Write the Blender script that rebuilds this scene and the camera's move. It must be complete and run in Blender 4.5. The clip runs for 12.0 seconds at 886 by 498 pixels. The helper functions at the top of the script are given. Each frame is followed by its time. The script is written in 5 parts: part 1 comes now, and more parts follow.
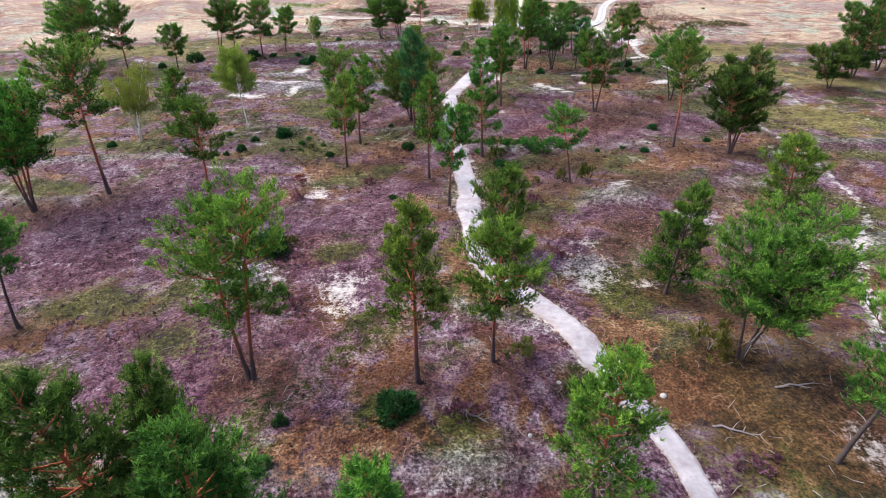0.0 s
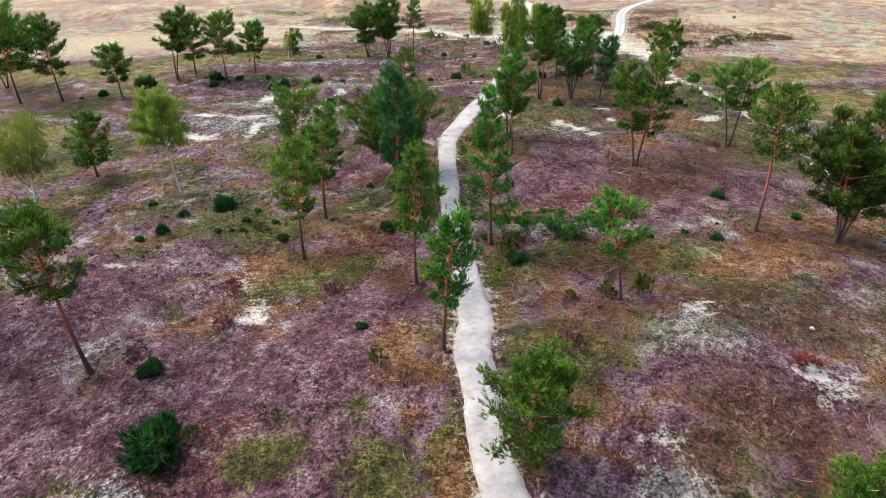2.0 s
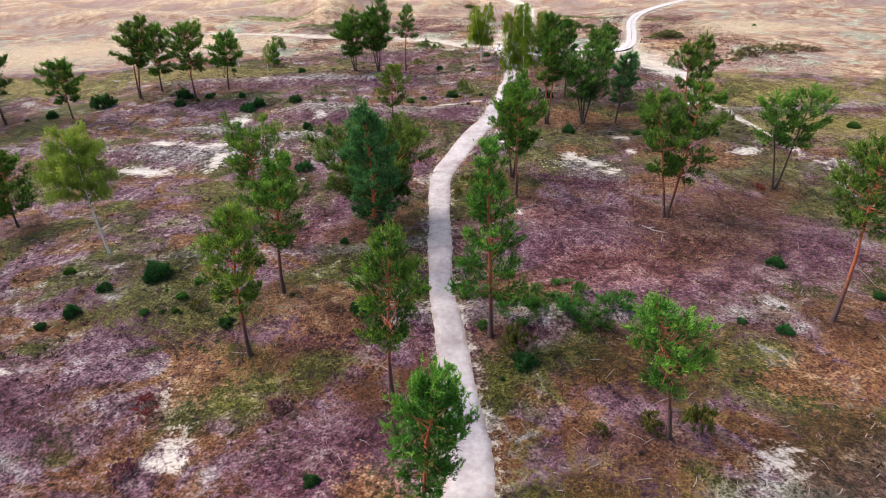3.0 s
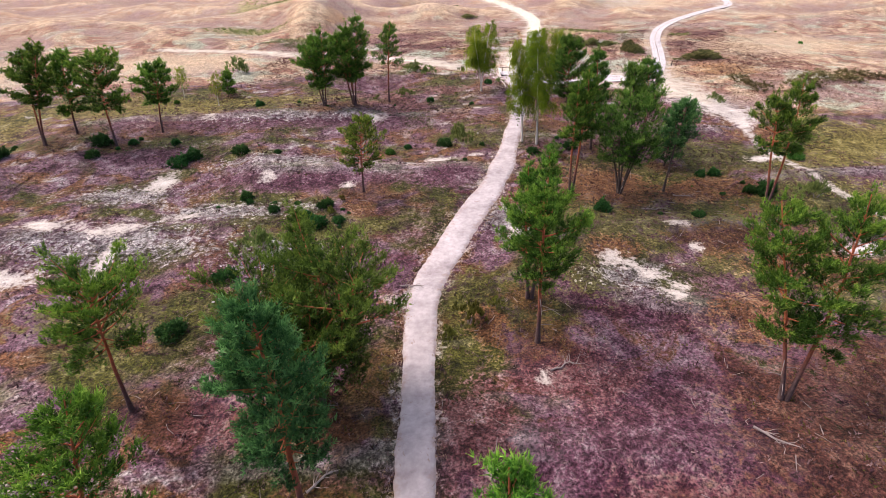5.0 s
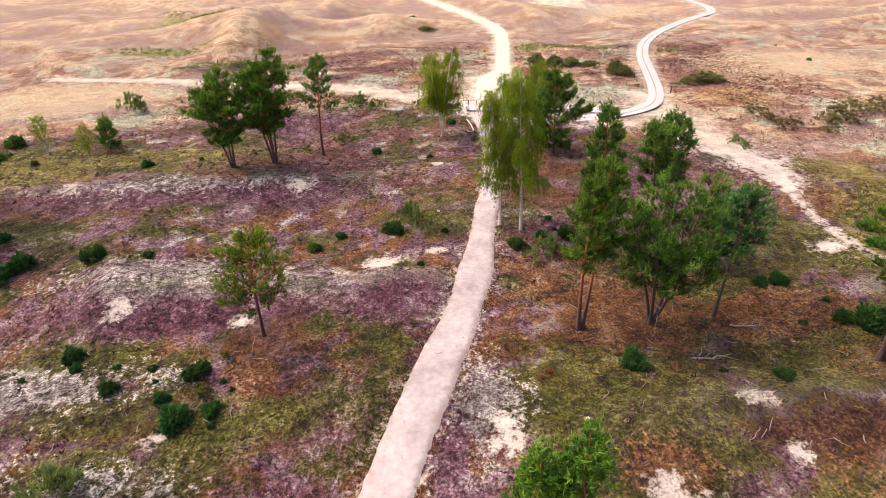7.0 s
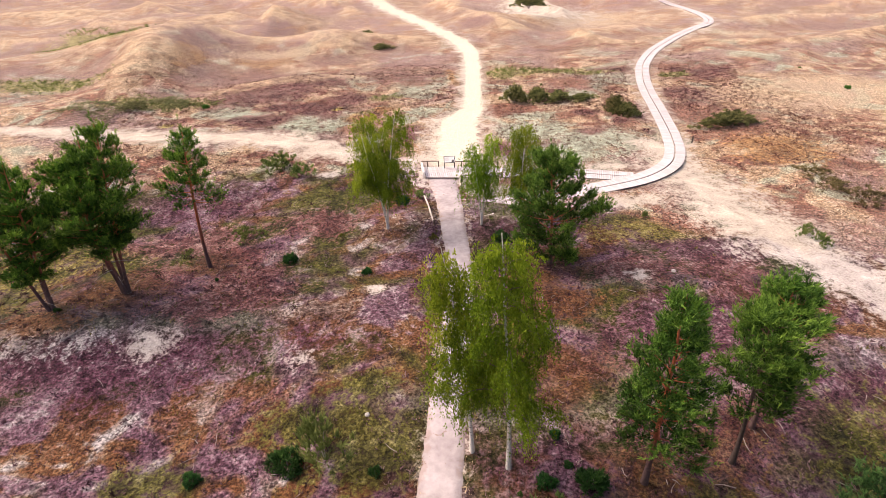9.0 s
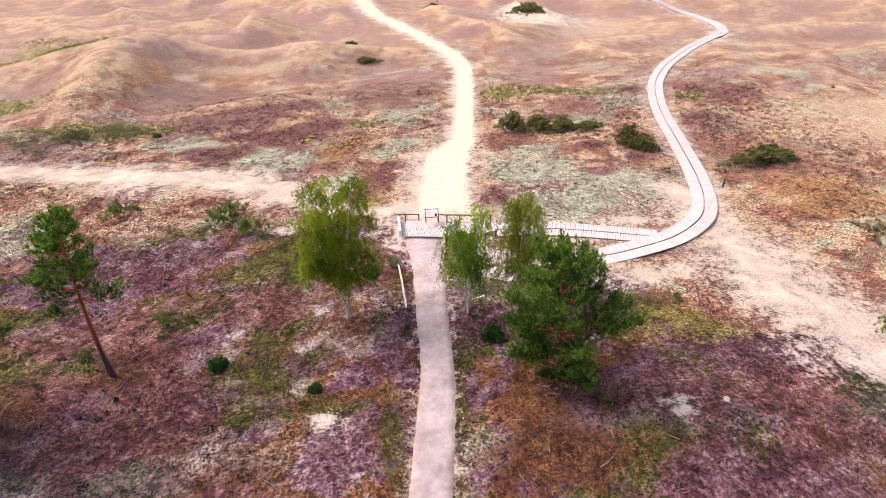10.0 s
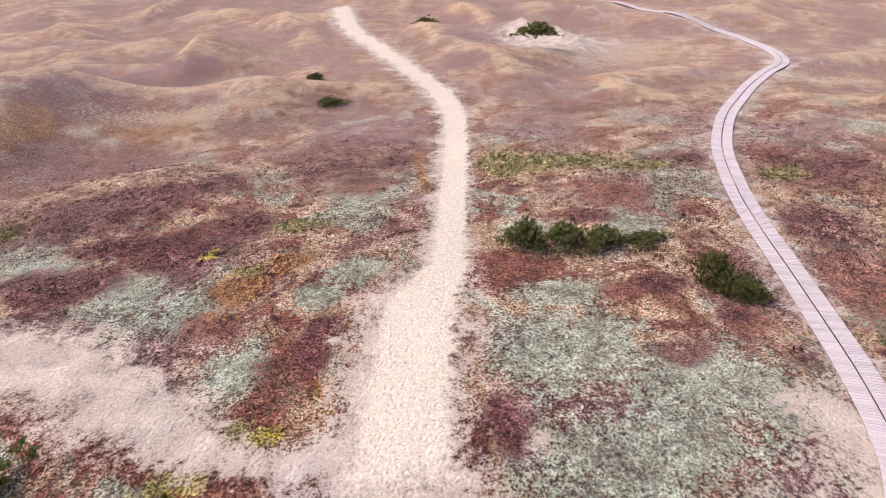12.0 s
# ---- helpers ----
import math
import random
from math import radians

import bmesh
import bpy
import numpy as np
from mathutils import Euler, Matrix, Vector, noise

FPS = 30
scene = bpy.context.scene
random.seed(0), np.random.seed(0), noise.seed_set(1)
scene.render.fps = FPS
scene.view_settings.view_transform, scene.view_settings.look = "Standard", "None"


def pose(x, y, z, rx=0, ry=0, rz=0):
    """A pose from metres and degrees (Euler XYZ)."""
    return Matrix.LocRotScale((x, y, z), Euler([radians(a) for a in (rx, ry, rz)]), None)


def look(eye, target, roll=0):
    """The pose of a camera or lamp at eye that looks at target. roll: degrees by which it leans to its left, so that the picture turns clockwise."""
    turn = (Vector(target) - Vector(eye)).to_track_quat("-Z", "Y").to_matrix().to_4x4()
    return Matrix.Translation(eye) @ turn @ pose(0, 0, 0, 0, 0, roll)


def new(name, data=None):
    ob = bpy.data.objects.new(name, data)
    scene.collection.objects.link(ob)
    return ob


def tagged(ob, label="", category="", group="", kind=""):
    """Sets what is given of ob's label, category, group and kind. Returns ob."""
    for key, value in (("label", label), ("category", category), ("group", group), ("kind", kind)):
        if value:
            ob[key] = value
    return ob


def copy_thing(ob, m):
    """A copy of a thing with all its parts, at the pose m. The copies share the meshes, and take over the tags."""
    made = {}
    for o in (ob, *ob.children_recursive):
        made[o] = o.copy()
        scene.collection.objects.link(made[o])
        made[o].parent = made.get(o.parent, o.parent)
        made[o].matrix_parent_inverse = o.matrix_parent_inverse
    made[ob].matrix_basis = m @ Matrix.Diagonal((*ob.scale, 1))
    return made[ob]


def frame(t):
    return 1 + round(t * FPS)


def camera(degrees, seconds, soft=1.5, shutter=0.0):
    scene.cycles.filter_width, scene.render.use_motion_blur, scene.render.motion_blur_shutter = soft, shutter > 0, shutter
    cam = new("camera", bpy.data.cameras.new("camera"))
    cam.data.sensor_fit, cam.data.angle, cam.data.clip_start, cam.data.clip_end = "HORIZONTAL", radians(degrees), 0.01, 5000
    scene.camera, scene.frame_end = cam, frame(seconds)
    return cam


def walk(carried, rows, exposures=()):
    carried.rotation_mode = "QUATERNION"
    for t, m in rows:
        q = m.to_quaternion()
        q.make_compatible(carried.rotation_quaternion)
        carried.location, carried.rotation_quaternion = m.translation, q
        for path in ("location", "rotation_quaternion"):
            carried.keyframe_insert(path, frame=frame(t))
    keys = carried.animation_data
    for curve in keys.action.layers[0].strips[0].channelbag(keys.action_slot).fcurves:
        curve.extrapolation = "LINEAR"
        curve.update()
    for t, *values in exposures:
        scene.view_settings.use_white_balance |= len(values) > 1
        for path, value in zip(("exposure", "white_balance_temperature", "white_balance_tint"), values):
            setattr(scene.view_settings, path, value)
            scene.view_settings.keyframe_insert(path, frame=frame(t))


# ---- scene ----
cam = camera(80.5, 12.0, soft=0.9)
METRES, EYE, TILT, LEAN, TURN = 94.12, 16.0, 0.0, 0.0, 0.0
ROWS = [
    (0.0, 0.0, 0.0, 0.0, -0.88, -32.08, 1.4),
    (0.5, 0.0018, 0.0355, -0.0008, -0.87, -32.07, 1.42),
    (1.0, 0.0033, 0.0699, -0.0008, -0.88, -32.1, 1.44),
    (1.5, 0.0049, 0.1066, -0.0008, -0.9, -32.16, 1.47),
    (2.0, 0.0066, 0.1471, -0.0008, -0.9, -32.18, 1.52),
    (2.5, 0.0096, 0.19, -0.0015, -0.88, -32.15, 1.53),
    (3.0, 0.0146, 0.2339, -0.0021, -0.86, -32.16, 1.47),
    (5.0, 0.0245, 0.3915, -0.0039, -1.02, -32.16, 1.34),
    (5.5, 0.0254, 0.4289, -0.0032, -1.11, -32.12, 1.3),
    (6.0, 0.0293, 0.4674, -0.0035, -2.34, -32.14, 1.33),
    (6.5, 0.0352, 0.5062, -0.0044, -3.7, -32.2, 1.37),
    (7.0, 0.0414, 0.546, -0.0061, -4.89, -32.24, 1.42),
    (9.0, 0.0756, 0.7122, -0.0076, -7.81, -32.45, 1.61),
    (9.5, 0.0869, 0.7526, -0.0077, -7.9, -32.43, 1.61),
    (10.0, 0.0979, 0.795, -0.0079, -8.04, -32.41, 1.63),
    (10.5, 0.1084, 0.8399, -0.0083, -8.04, -32.36, 1.61),
    (11.0, 0.1189, 0.8867, -0.0093, -8.04, -32.36, 1.62),
    (11.5, 0.129, 0.9368, -0.0105, -8.04, -32.34, 1.56),
    (12.0, 0.1399, 0.9868, -0.0108, -7.99, -32.24, 1.57),
]
walk(cam, [(t, pose(0, 0, EYE, TILT, LEAN, TURN) @ pose(METRES * x, METRES * y, METRES * z, 90 + pitch, roll, yaw)) for t, x, y, z, yaw, pitch, roll in ROWS],
     exposures=[(0.0, 0.60, 5700, 7), (2.0, 0.51, 6000, -3), (3.0, 0.44, 6200, 7), (5.5, 0.42, 6650, 17), (7.0, 0.47, 7300, 18), (9.5, 0.37, 7150, 21), (11.0, 0.21, 6500, 24), (12.0, -0.07, 6350, 24)])

# ---- sky and sun ----
SUN_HEIGHT, SUN_TURN = radians(48), radians(-62)
world = bpy.data.worlds.new("sky")
scene.world = world
world.use_nodes = True
sky = world.node_tree.nodes.new("ShaderNodeTexSky")
sky.sky_type, sky.sun_disc = "NISHITA", False
sky.sun_elevation, sky.sun_rotation = SUN_HEIGHT, SUN_TURN
sky.dust_density, sky.air_density, sky.ozone_density = 6.0, 1.0, 0.4
world.node_tree.links.new(sky.outputs[0], world.node_tree.nodes["Background"].inputs[0])
world.node_tree.nodes["Background"].inputs[1].default_value = 0.165
sun = new("sun", bpy.data.lights.new("sun", "SUN"))
sun.data.energy, sun.data.angle, sun.data.color = 1.75, radians(36), (1.0, 0.93, 0.85)
sun.matrix_world = look((-60 * math.cos(SUN_HEIGHT) * 0.88, 60 + 60 * math.cos(SUN_HEIGHT) * 0.47, 60 * math.sin(SUN_HEIGHT)), (0, 60, 0))


# ---- materials ----
class Nodes:
    """A short way to write a node material."""

    def __init__(self, name, roughness=0.9):
        self.mat = bpy.data.materials.new(name)
        self.mat.use_nodes = True
        self.tree = self.mat.node_tree
        self.bsdf = self.tree.nodes["Principled BSDF"]
        self.bsdf.inputs["Roughness"].default_value = roughness
        self.bsdf.inputs["Specular IOR Level"].default_value = 0.2

    def node(self, kind, values=(), **fields):
        n = self.tree.nodes.new("ShaderNode" + kind)
        for key, value in fields.items():
            setattr(n, key, value)
        for socket, value in dict(values).items():
            if isinstance(value, bpy.types.NodeSocket):
                self.tree.links.new(value, n.inputs[socket])
            else:
                n.inputs[socket].default_value = value
        return n

    def place(self):
        return self.node("TexCoord").outputs["Object"]

    def noise(self, size, detail=3.0, where=None, rough=0.55, warp=0.0):
        n = self.node("TexNoise", {"Vector": where or self.spot, "Scale": 1 / size, "Detail": detail, "Roughness": rough, "Distortion": warp})
        return n.outputs["Fac"]

    def attr(self, name):
        return self.node("Attribute", attribute_name=name).outputs["Fac"]

    def span(self, value, low, high, to_low=0.0, to_high=1.0):
        n = self.node("MapRange", {0: value, 1: low, 2: high, 3: to_low, 4: to_high}, interpolation_type="SMOOTHSTEP")
        return n.outputs[0]

    def calc(self, operation, a, b=0.0):
        return self.node("Math", {0: a, 1: b}, operation=operation).outputs[0]

    def ramp(self, value, *stops):
        n = self.node("ValToRGB", {0: value})
        n.color_ramp.elements[0].position, n.color_ramp.elements[0].color = stops[0][0], (*stops[0][1], 1)
        n.color_ramp.elements[1].position, n.color_ramp.elements[1].color = stops[-1][0], (*stops[-1][1], 1)
        for at, colour in stops[1:-1]:
            n.color_ramp.elements.new(at).color = (*colour, 1)
        return n.outputs[0]

    def mix(self, fac, a, b, blend="MIX"):
        n = self.node("Mix", data_type="RGBA", blend_type=blend)
        for socket, value in ((0, fac), (6, a), (7, b)):
            if isinstance(value, bpy.types.NodeSocket):
                self.tree.links.new(value, n.inputs[socket])
            else:
                n.inputs[socket].default_value = value if socket == 0 else (*value, 1)
        return n.outputs[2]

    def finish(self, colour, bump=None, strength=0.5, distance=0.05):
        self.tree.links.new(colour, self.bsdf.inputs["Base Color"])
        if bump:
            b = self.node("Bump", {"Height": bump, "Strength": strength, "Distance": distance})
            self.tree.links.new(b.outputs[0], self.bsdf.inputs["Normal"])
        return self.mat


def ground_material():
    n = Nodes("heath_and_dune_ground", 0.95)
    n.spot = n.place()
    big, mid, small = n.noise(7.0, 4), n.noise(1.5, 5, warp=0.6), n.noise(0.32, 4)
    speck, fine = n.noise(0.105, 3, rough=0.75), n.noise(0.05, 2)
    other, third, wide = n.noise(3.1, 4, warp=1.2), n.noise(12.0, 3), n.noise(4.6, 4, warp=0.8)
    mixed = n.calc("ADD", n.calc("ADD", n.calc("MULTIPLY", mid, 0.42), n.calc("MULTIPLY", small, 0.38)), n.calc("MULTIPLY", n.noise(0.16, 4, rough=0.7), 0.20))
    # heath: heather, dead needles, moss and lichen
    heath = n.ramp(mixed, (0.378, (0.030, 0.010, 0.016)), (0.450, (0.098, 0.044, 0.067)), (0.507, (0.175, 0.095, 0.129)), (0.572, (0.254, 0.172, 0.205)), (0.651, (0.380, 0.338, 0.349)))
    rust = n.ramp(mixed, (0.378, (0.044, 0.016, 0.008)), (0.478, (0.140, 0.058, 0.026)), (0.558, (0.224, 0.117, 0.057)), (0.644, (0.338, 0.233, 0.136)))
    moss = n.ramp(mixed, (0.378, (0.013, 0.014, 0.003)), (0.478, (0.053, 0.054, 0.009)), (0.558, (0.105, 0.101, 0.020)), (0.644, (0.212, 0.193, 0.077)))
    lichen = n.ramp(mixed, (0.399, (0.097, 0.080, 0.086)), (0.505, (0.23, 0.21, 0.215)), (0.590, (0.46, 0.435, 0.43)))
    litter = n.ramp(mixed, (0.378, (0.020, 0.007, 0.003)), (0.500, (0.072, 0.027, 0.011)), (0.630, (0.158, 0.073, 0.032)))
    heath = n.mix(n.span(other, 0.45, 0.56), heath, rust)
    heath = n.mix(n.span(n.calc("ADD", n.calc("MULTIPLY", big, 0.55), n.calc("MULTIPLY", wide, 0.45)), 0.475, 0.555), heath, moss)
    heath = n.mix(n.calc("MULTIPLY", n.span(mid, 0.54, 0.70), n.span(third, 0.46, 0.64)), heath, lichen)
    purple = n.ramp(mixed, (0.378, (0.026, 0.006, 0.014)), (0.471, (0.091, 0.031, 0.054)), (0.543, (0.165, 0.082, 0.113)), (0.644, (0.309, 0.244, 0.259)))
    uneven = n.calc("MULTIPLY", n.calc("SUBTRACT", n.calc("ADD", n.calc("ADD", n.calc("MULTIPLY", other, 0.8), small), n.calc("MULTIPLY", speck, 0.6)), 1.2), 1.3)

    def patch(name, low=0.35, high=0.65):
        here = n.attr(name)
        return n.calc("MULTIPLY", n.span(n.calc("ADD", here, n.calc("MULTIPLY", uneven, n.span(here, 0.02, 0.2))), low, high), 0.9)

    heath = n.mix(n.calc("MULTIPLY", n.span(n.calc("ADD", n.attr("bank"), n.calc("MULTIPLY", uneven, 0.3)), 0.56, 0.74), 0.8), heath, purple)
    heath = n.mix(n.calc("MULTIPLY", n.span(n.calc("ADD", n.attr("brow"), n.calc("MULTIPLY", uneven, 0.5)), 0.62, 0.95), 0.45), heath, lichen)
    heath = n.mix(patch("mauve"), heath, purple)
    rose = n.ramp(mixed, (0.378, (0.032, 0.008, 0.010)), (0.471, (0.119, 0.039, 0.043)), (0.543, (0.209, 0.099, 0.101)), (0.644, (0.351, 0.255, 0.246)))
    heath = n.mix(patch("rose"), heath, rose)
    heath = n.mix(patch("moss"), heath, moss)
    heath = n.mix(patch("rust"), heath, rust)
    heath = n.mix(patch("lichen"), heath, lichen)
    olive = n.ramp(mixed, (0.378, (0.051, 0.043, 0.009)), (0.478, (0.136, 0.111, 0.025)), (0.558, (0.221, 0.183, 0.055)), (0.644, (0.340, 0.297, 0.128)))
    heath = n.mix(patch("olive"), heath, olive)
    heath = n.mix(n.calc("MULTIPLY", patch("litter"), 0.8), heath, litter)
    # dunes: straw, russet patches, pale lichen
    straw = n.ramp(mixed, (0.378, (0.161, 0.086, 0.045)), (0.464, (0.364, 0.242, 0.143)), (0.536, (0.504, 0.375, 0.252)), (0.644, (0.640, 0.545, 0.431)))
    russet = n.ramp(mixed, (0.378, (0.063, 0.017, 0.012)), (0.478, (0.178, 0.058, 0.039)), (0.558, (0.283, 0.116, 0.076)), (0.658, (0.486, 0.270, 0.166)))
    pale = n.ramp(mixed, (0.378, (0.140, 0.131, 0.102)), (0.460, (0.246, 0.275, 0.204)), (0.530, (0.359, 0.420, 0.321)), (0.644, (0.522, 0.609, 0.479)))
    wine = n.ramp(mixed, (0.378, (0.032, 0.008, 0.012)), (0.478, (0.105, 0.029, 0.034)), (0.558, (0.194, 0.070, 0.068)), (0.658, (0.399, 0.220, 0.193)))
    ochre = n.ramp(mixed, (0.378, (0.100, 0.037, 0.010)), (0.500, (0.300, 0.138, 0.036)), (0.640, (0.520, 0.313, 0.120)))
    yellow = n.ramp(mixed, (0.378, (0.14, 0.11, 0.012)), (0.500, (0.34, 0.29, 0.035)), (0.640, (0.55, 0.48, 0.09)))
    mauve = n.ramp(mixed, (0.378, (0.092, 0.044, 0.045)), (0.500, (0.242, 0.143, 0.130)), (0.630, (0.431, 0.317, 0.293)))
    dune = n.mix(n.span(other, 0.45, 0.56), straw, russet)
    dune = n.mix(n.span(third, 0.48, 0.60), dune, mauve)
    dune = n.mix(n.calc("MULTIPLY", n.span(wide, 0.53, 0.62), 0.8), dune, pale)
    on_pale = patch("pale")
    dune = n.mix(on_pale, dune, pale)
    dune = n.mix(patch("russet"), dune, russet)
    dune = n.mix(patch("wine"), dune, wine)
    dune = n.mix(patch("ochre"), dune, ochre)
    dune = n.mix(patch("yellow"), dune, yellow)
    smooth = n.ramp(n.calc("ADD", n.calc("MULTIPLY", wide, 0.6), n.calc("MULTIPLY", mid, 0.4)), (0.38, (0.24, 0.145, 0.108)), (0.5, (0.40, 0.275, 0.195)), (0.62, (0.58, 0.445, 0.325)))
    smooth = n.mix(n.calc("MULTIPLY", n.span(third, 0.45, 0.58), 0.75), smooth, (0.295, 0.180, 0.185))
    smooth = n.mix(n.calc("MULTIPLY", n.span(other, 0.50, 0.62), 0.55), smooth, (0.42, 0.225, 0.110))
    # far dunes blend to smoother colour, hazy distance put into the ground
    dune = n.mix(n.calc("MULTIPLY", n.attr("far"), 0.8), dune, smooth)
    # pale crest grass and dark hollows: relief shading put into the dune colour
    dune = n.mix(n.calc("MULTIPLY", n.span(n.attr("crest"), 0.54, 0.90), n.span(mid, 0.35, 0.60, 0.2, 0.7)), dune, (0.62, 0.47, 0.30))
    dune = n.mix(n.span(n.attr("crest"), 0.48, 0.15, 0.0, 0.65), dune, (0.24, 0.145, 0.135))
    dune = n.mix(n.calc("MULTIPLY", patch("gold"), 0.7), dune, (0.56, 0.445, 0.30))
    meadow = n.ramp(mixed, (0.38, (0.095, 0.088, 0.030)), (0.5, (0.27, 0.245, 0.090)), (0.62, (0.48, 0.43, 0.20)))
    dune = n.mix(patch("green"), dune, meadow)
    zone = n.span(n.calc("ADD", n.attr("dune"), n.calc("MULTIPLY", n.calc("SUBTRACT", other, 0.5), 0.9)), 0.36, 0.64)
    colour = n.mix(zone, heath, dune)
    # speckle weakened far off as part of the painted haze
    calm = n.span(n.attr("far"), 0.0, 1.0, 0.95, 0.40)
    grain = n.mix(zone, n.ramp(speck, (0.37, (0.24, 0.21, 0.21)), (0.49, (0.88, 0.88, 0.88)), (0.62, (1.75, 1.72, 1.70))), n.ramp(speck, (0.39, (0.13, 0.10, 0.10)), (0.49, (0.84, 0.83, 0.83)), (0.60, (2.05, 2.0, 1.95))))
    colour = n.mix(n.calc("MULTIPLY", calm, n.span(on_pale, 0, 1, 1.0, 0.62)), colour, grain, "MULTIPLY")
    # bare sand
    sand = n.ramp(n.calc("ADD", n.calc("MULTIPLY", mid, 0.5), n.calc("MULTIPLY", speck, 0.5)), (0.37, (0.27, 0.225, 0.21)), (0.45, (0.48, 0.43, 0.40)), (0.54, (0.57, 0.52, 0.485)), (0.63, (0.74, 0.69, 0.655)))
    sand = n.mix(zone, sand, n.mix(1.0, sand, (1.03, 1.0, 0.90), "MULTIPLY"))
    sand = n.mix(n.calc("MULTIPLY", n.span(n.calc("ADD", n.attr("lane"), n.calc("MULTIPLY", n.calc("SUBTRACT", small, 0.5), 1.2)), 0.3, 0.8), 0.85), sand, n.ramp(speck, (0.34, (0.54, 0.485, 0.385)), (0.50, (0.74, 0.68, 0.55)), (0.62, (0.86, 0.81, 0.68))))
    sand = n.mix(n.span(n.attr("sand"), 0.40, 0.85, 0.30, 0.0), sand, (0.36, 0.27, 0.225))
    broken = n.calc("ADD", n.calc("MULTIPLY", n.calc("SUBTRACT", mid, 0.5), 1.3), n.calc("MULTIPLY", n.calc("SUBTRACT", small, 0.5), 1.6))
    here = n.attr("sand")
    broken = n.calc("MULTIPLY", n.calc("ADD", broken, n.calc("MULTIPLY", n.calc("SUBTRACT", speck, 0.5), 1.1)), n.span(here, 0.04, 0.35))
    bare = n.span(n.calc("ADD", here, n.calc("MULTIPLY", broken, n.span(here, 0.95, 0.6, 0.3, 1.0))), 0.26, 0.80)
    colour = n.mix(bare, colour, sand)
    height = n.calc("ADD", n.calc("MULTIPLY", small, 0.6), n.calc("MULTIPLY", speck, 0.5))
    height = n.calc("ADD", height, n.calc("MULTIPLY", fine, 0.15))
    prints = n.span(n.node("TexVoronoi", {"Vector": n.spot, "Scale": 4.2}).outputs["Distance"], 0.08, 0.45)
    height = n.calc("ADD", height, n.calc("MULTIPLY", prints, n.calc("MULTIPLY", bare, 0.32)))
    # dry-grass sheen, raised on the dunes to stand in for haze at low angles
    n.bsdf.inputs["Sheen Roughness"].default_value = 0.45
    n.bsdf.inputs["Sheen Tint"].default_value = (1.0, 0.90, 0.74, 1)
    n.tree.links.new(n.calc("MULTIPLY", n.span(bare, 0, 1, 1, 0), n.span(zone, 0, 1, 0.05, 0.28)), n.bsdf.inputs["Sheen Weight"])
    return n.finish(colour, n.calc("MULTIPLY", height, n.span(bare, 0, 1, 1.0, 0.6)), 0.95, 0.18)


def path_material():
    n = Nodes("trodden_sand", 0.95)
    n.spot = n.place()
    mid, small, speck = n.noise(1.3, 4), n.noise(0.25, 4), n.noise(0.07, 3)
    colour = n.ramp(n.calc("ADD", n.calc("MULTIPLY", mid, 0.65), n.calc("MULTIPLY", small, 0.35)), (0.32, (0.295, 0.25, 0.26)), (0.5, (0.445, 0.395, 0.41)), (0.66, (0.575, 0.525, 0.54)))
    edge = n.span(n.calc("ADD", n.attr("edge"), n.calc("MULTIPLY", n.calc("SUBTRACT", n.noise(0.4, 4), 0.5), 1.6)), 0.66, 1.0)
    colour = n.mix(n.calc("MULTIPLY", edge, 0.55), colour, (0.35, 0.255, 0.225))
    colour = n.mix(n.span(n.noise(0.5, 3, warp=2.0), 0.66, 0.74), colour, (0.34, 0.26, 0.24))
    return n.finish(colour, n.calc("ADD", small, n.calc("MULTIPLY", speck, 0.4)), 0.5, 0.06)


def leaf_material(name, dark, middle, light, thin=0.25):
    n = Nodes(name, 0.7)
    tone = n.attr("tone")
    own = n.node("ObjectInfo").outputs["Random"]
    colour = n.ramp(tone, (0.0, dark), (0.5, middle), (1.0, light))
    hue = n.node("HueSaturation", {"Hue": n.span(own, 0, 1, 0.485, 0.515), "Value": n.span(own, 0, 1, 0.85, 1.15), "Color": colour})
    n.tree.links.new(hue.outputs[0], n.bsdf.inputs["Base Color"])
    shine = n.node("BsdfTranslucent", {"Color": hue.outputs[0]})
    both = n.node("MixShader", {0: thin, 1: n.bsdf.outputs[0], 2: shine.outputs[0]})
    n.tree.links.new(both.outputs[0], n.tree.nodes["Material Output"].inputs[0])
    return n.mat


def bark_material(name, low, high, change=3.0):
    """Bark that turns from one colour to another with the height above the tree's foot."""
    n = Nodes(name, 0.9)
    n.spot = n.place()
    up = n.node("SeparateXYZ", {0: n.spot}).outputs["Z"]
    small, fine = n.noise(0.12, 4), n.noise(0.04, 3)
    lower = n.mix(small, tuple(0.45 * c for c in low), tuple(1.4 * c for c in low))
    upper = n.mix(small, tuple(0.6 * c for c in high), tuple(1.4 * c for c in high))
    return n.finish(n.mix(n.span(n.calc("ADD", up, small), change - 1.2, change + 1.6), lower, upper), n.calc("ADD", small, fine), 0.6, 0.04)


def birch_bark():
    n = Nodes("birch_bark", 0.7)
    n.spot = n.place()
    flat = n.node("Mapping", {0: n.spot, "Scale": (1, 1, 5)}).outputs[0]
    marks = n.span(n.noise(0.30, 3, where=flat), 0.60, 0.66)
    return n.finish(n.mix(marks, (0.72, 0.68, 0.64), (0.06, 0.05, 0.05)), n.noise(0.08), 0.3, 0.02)


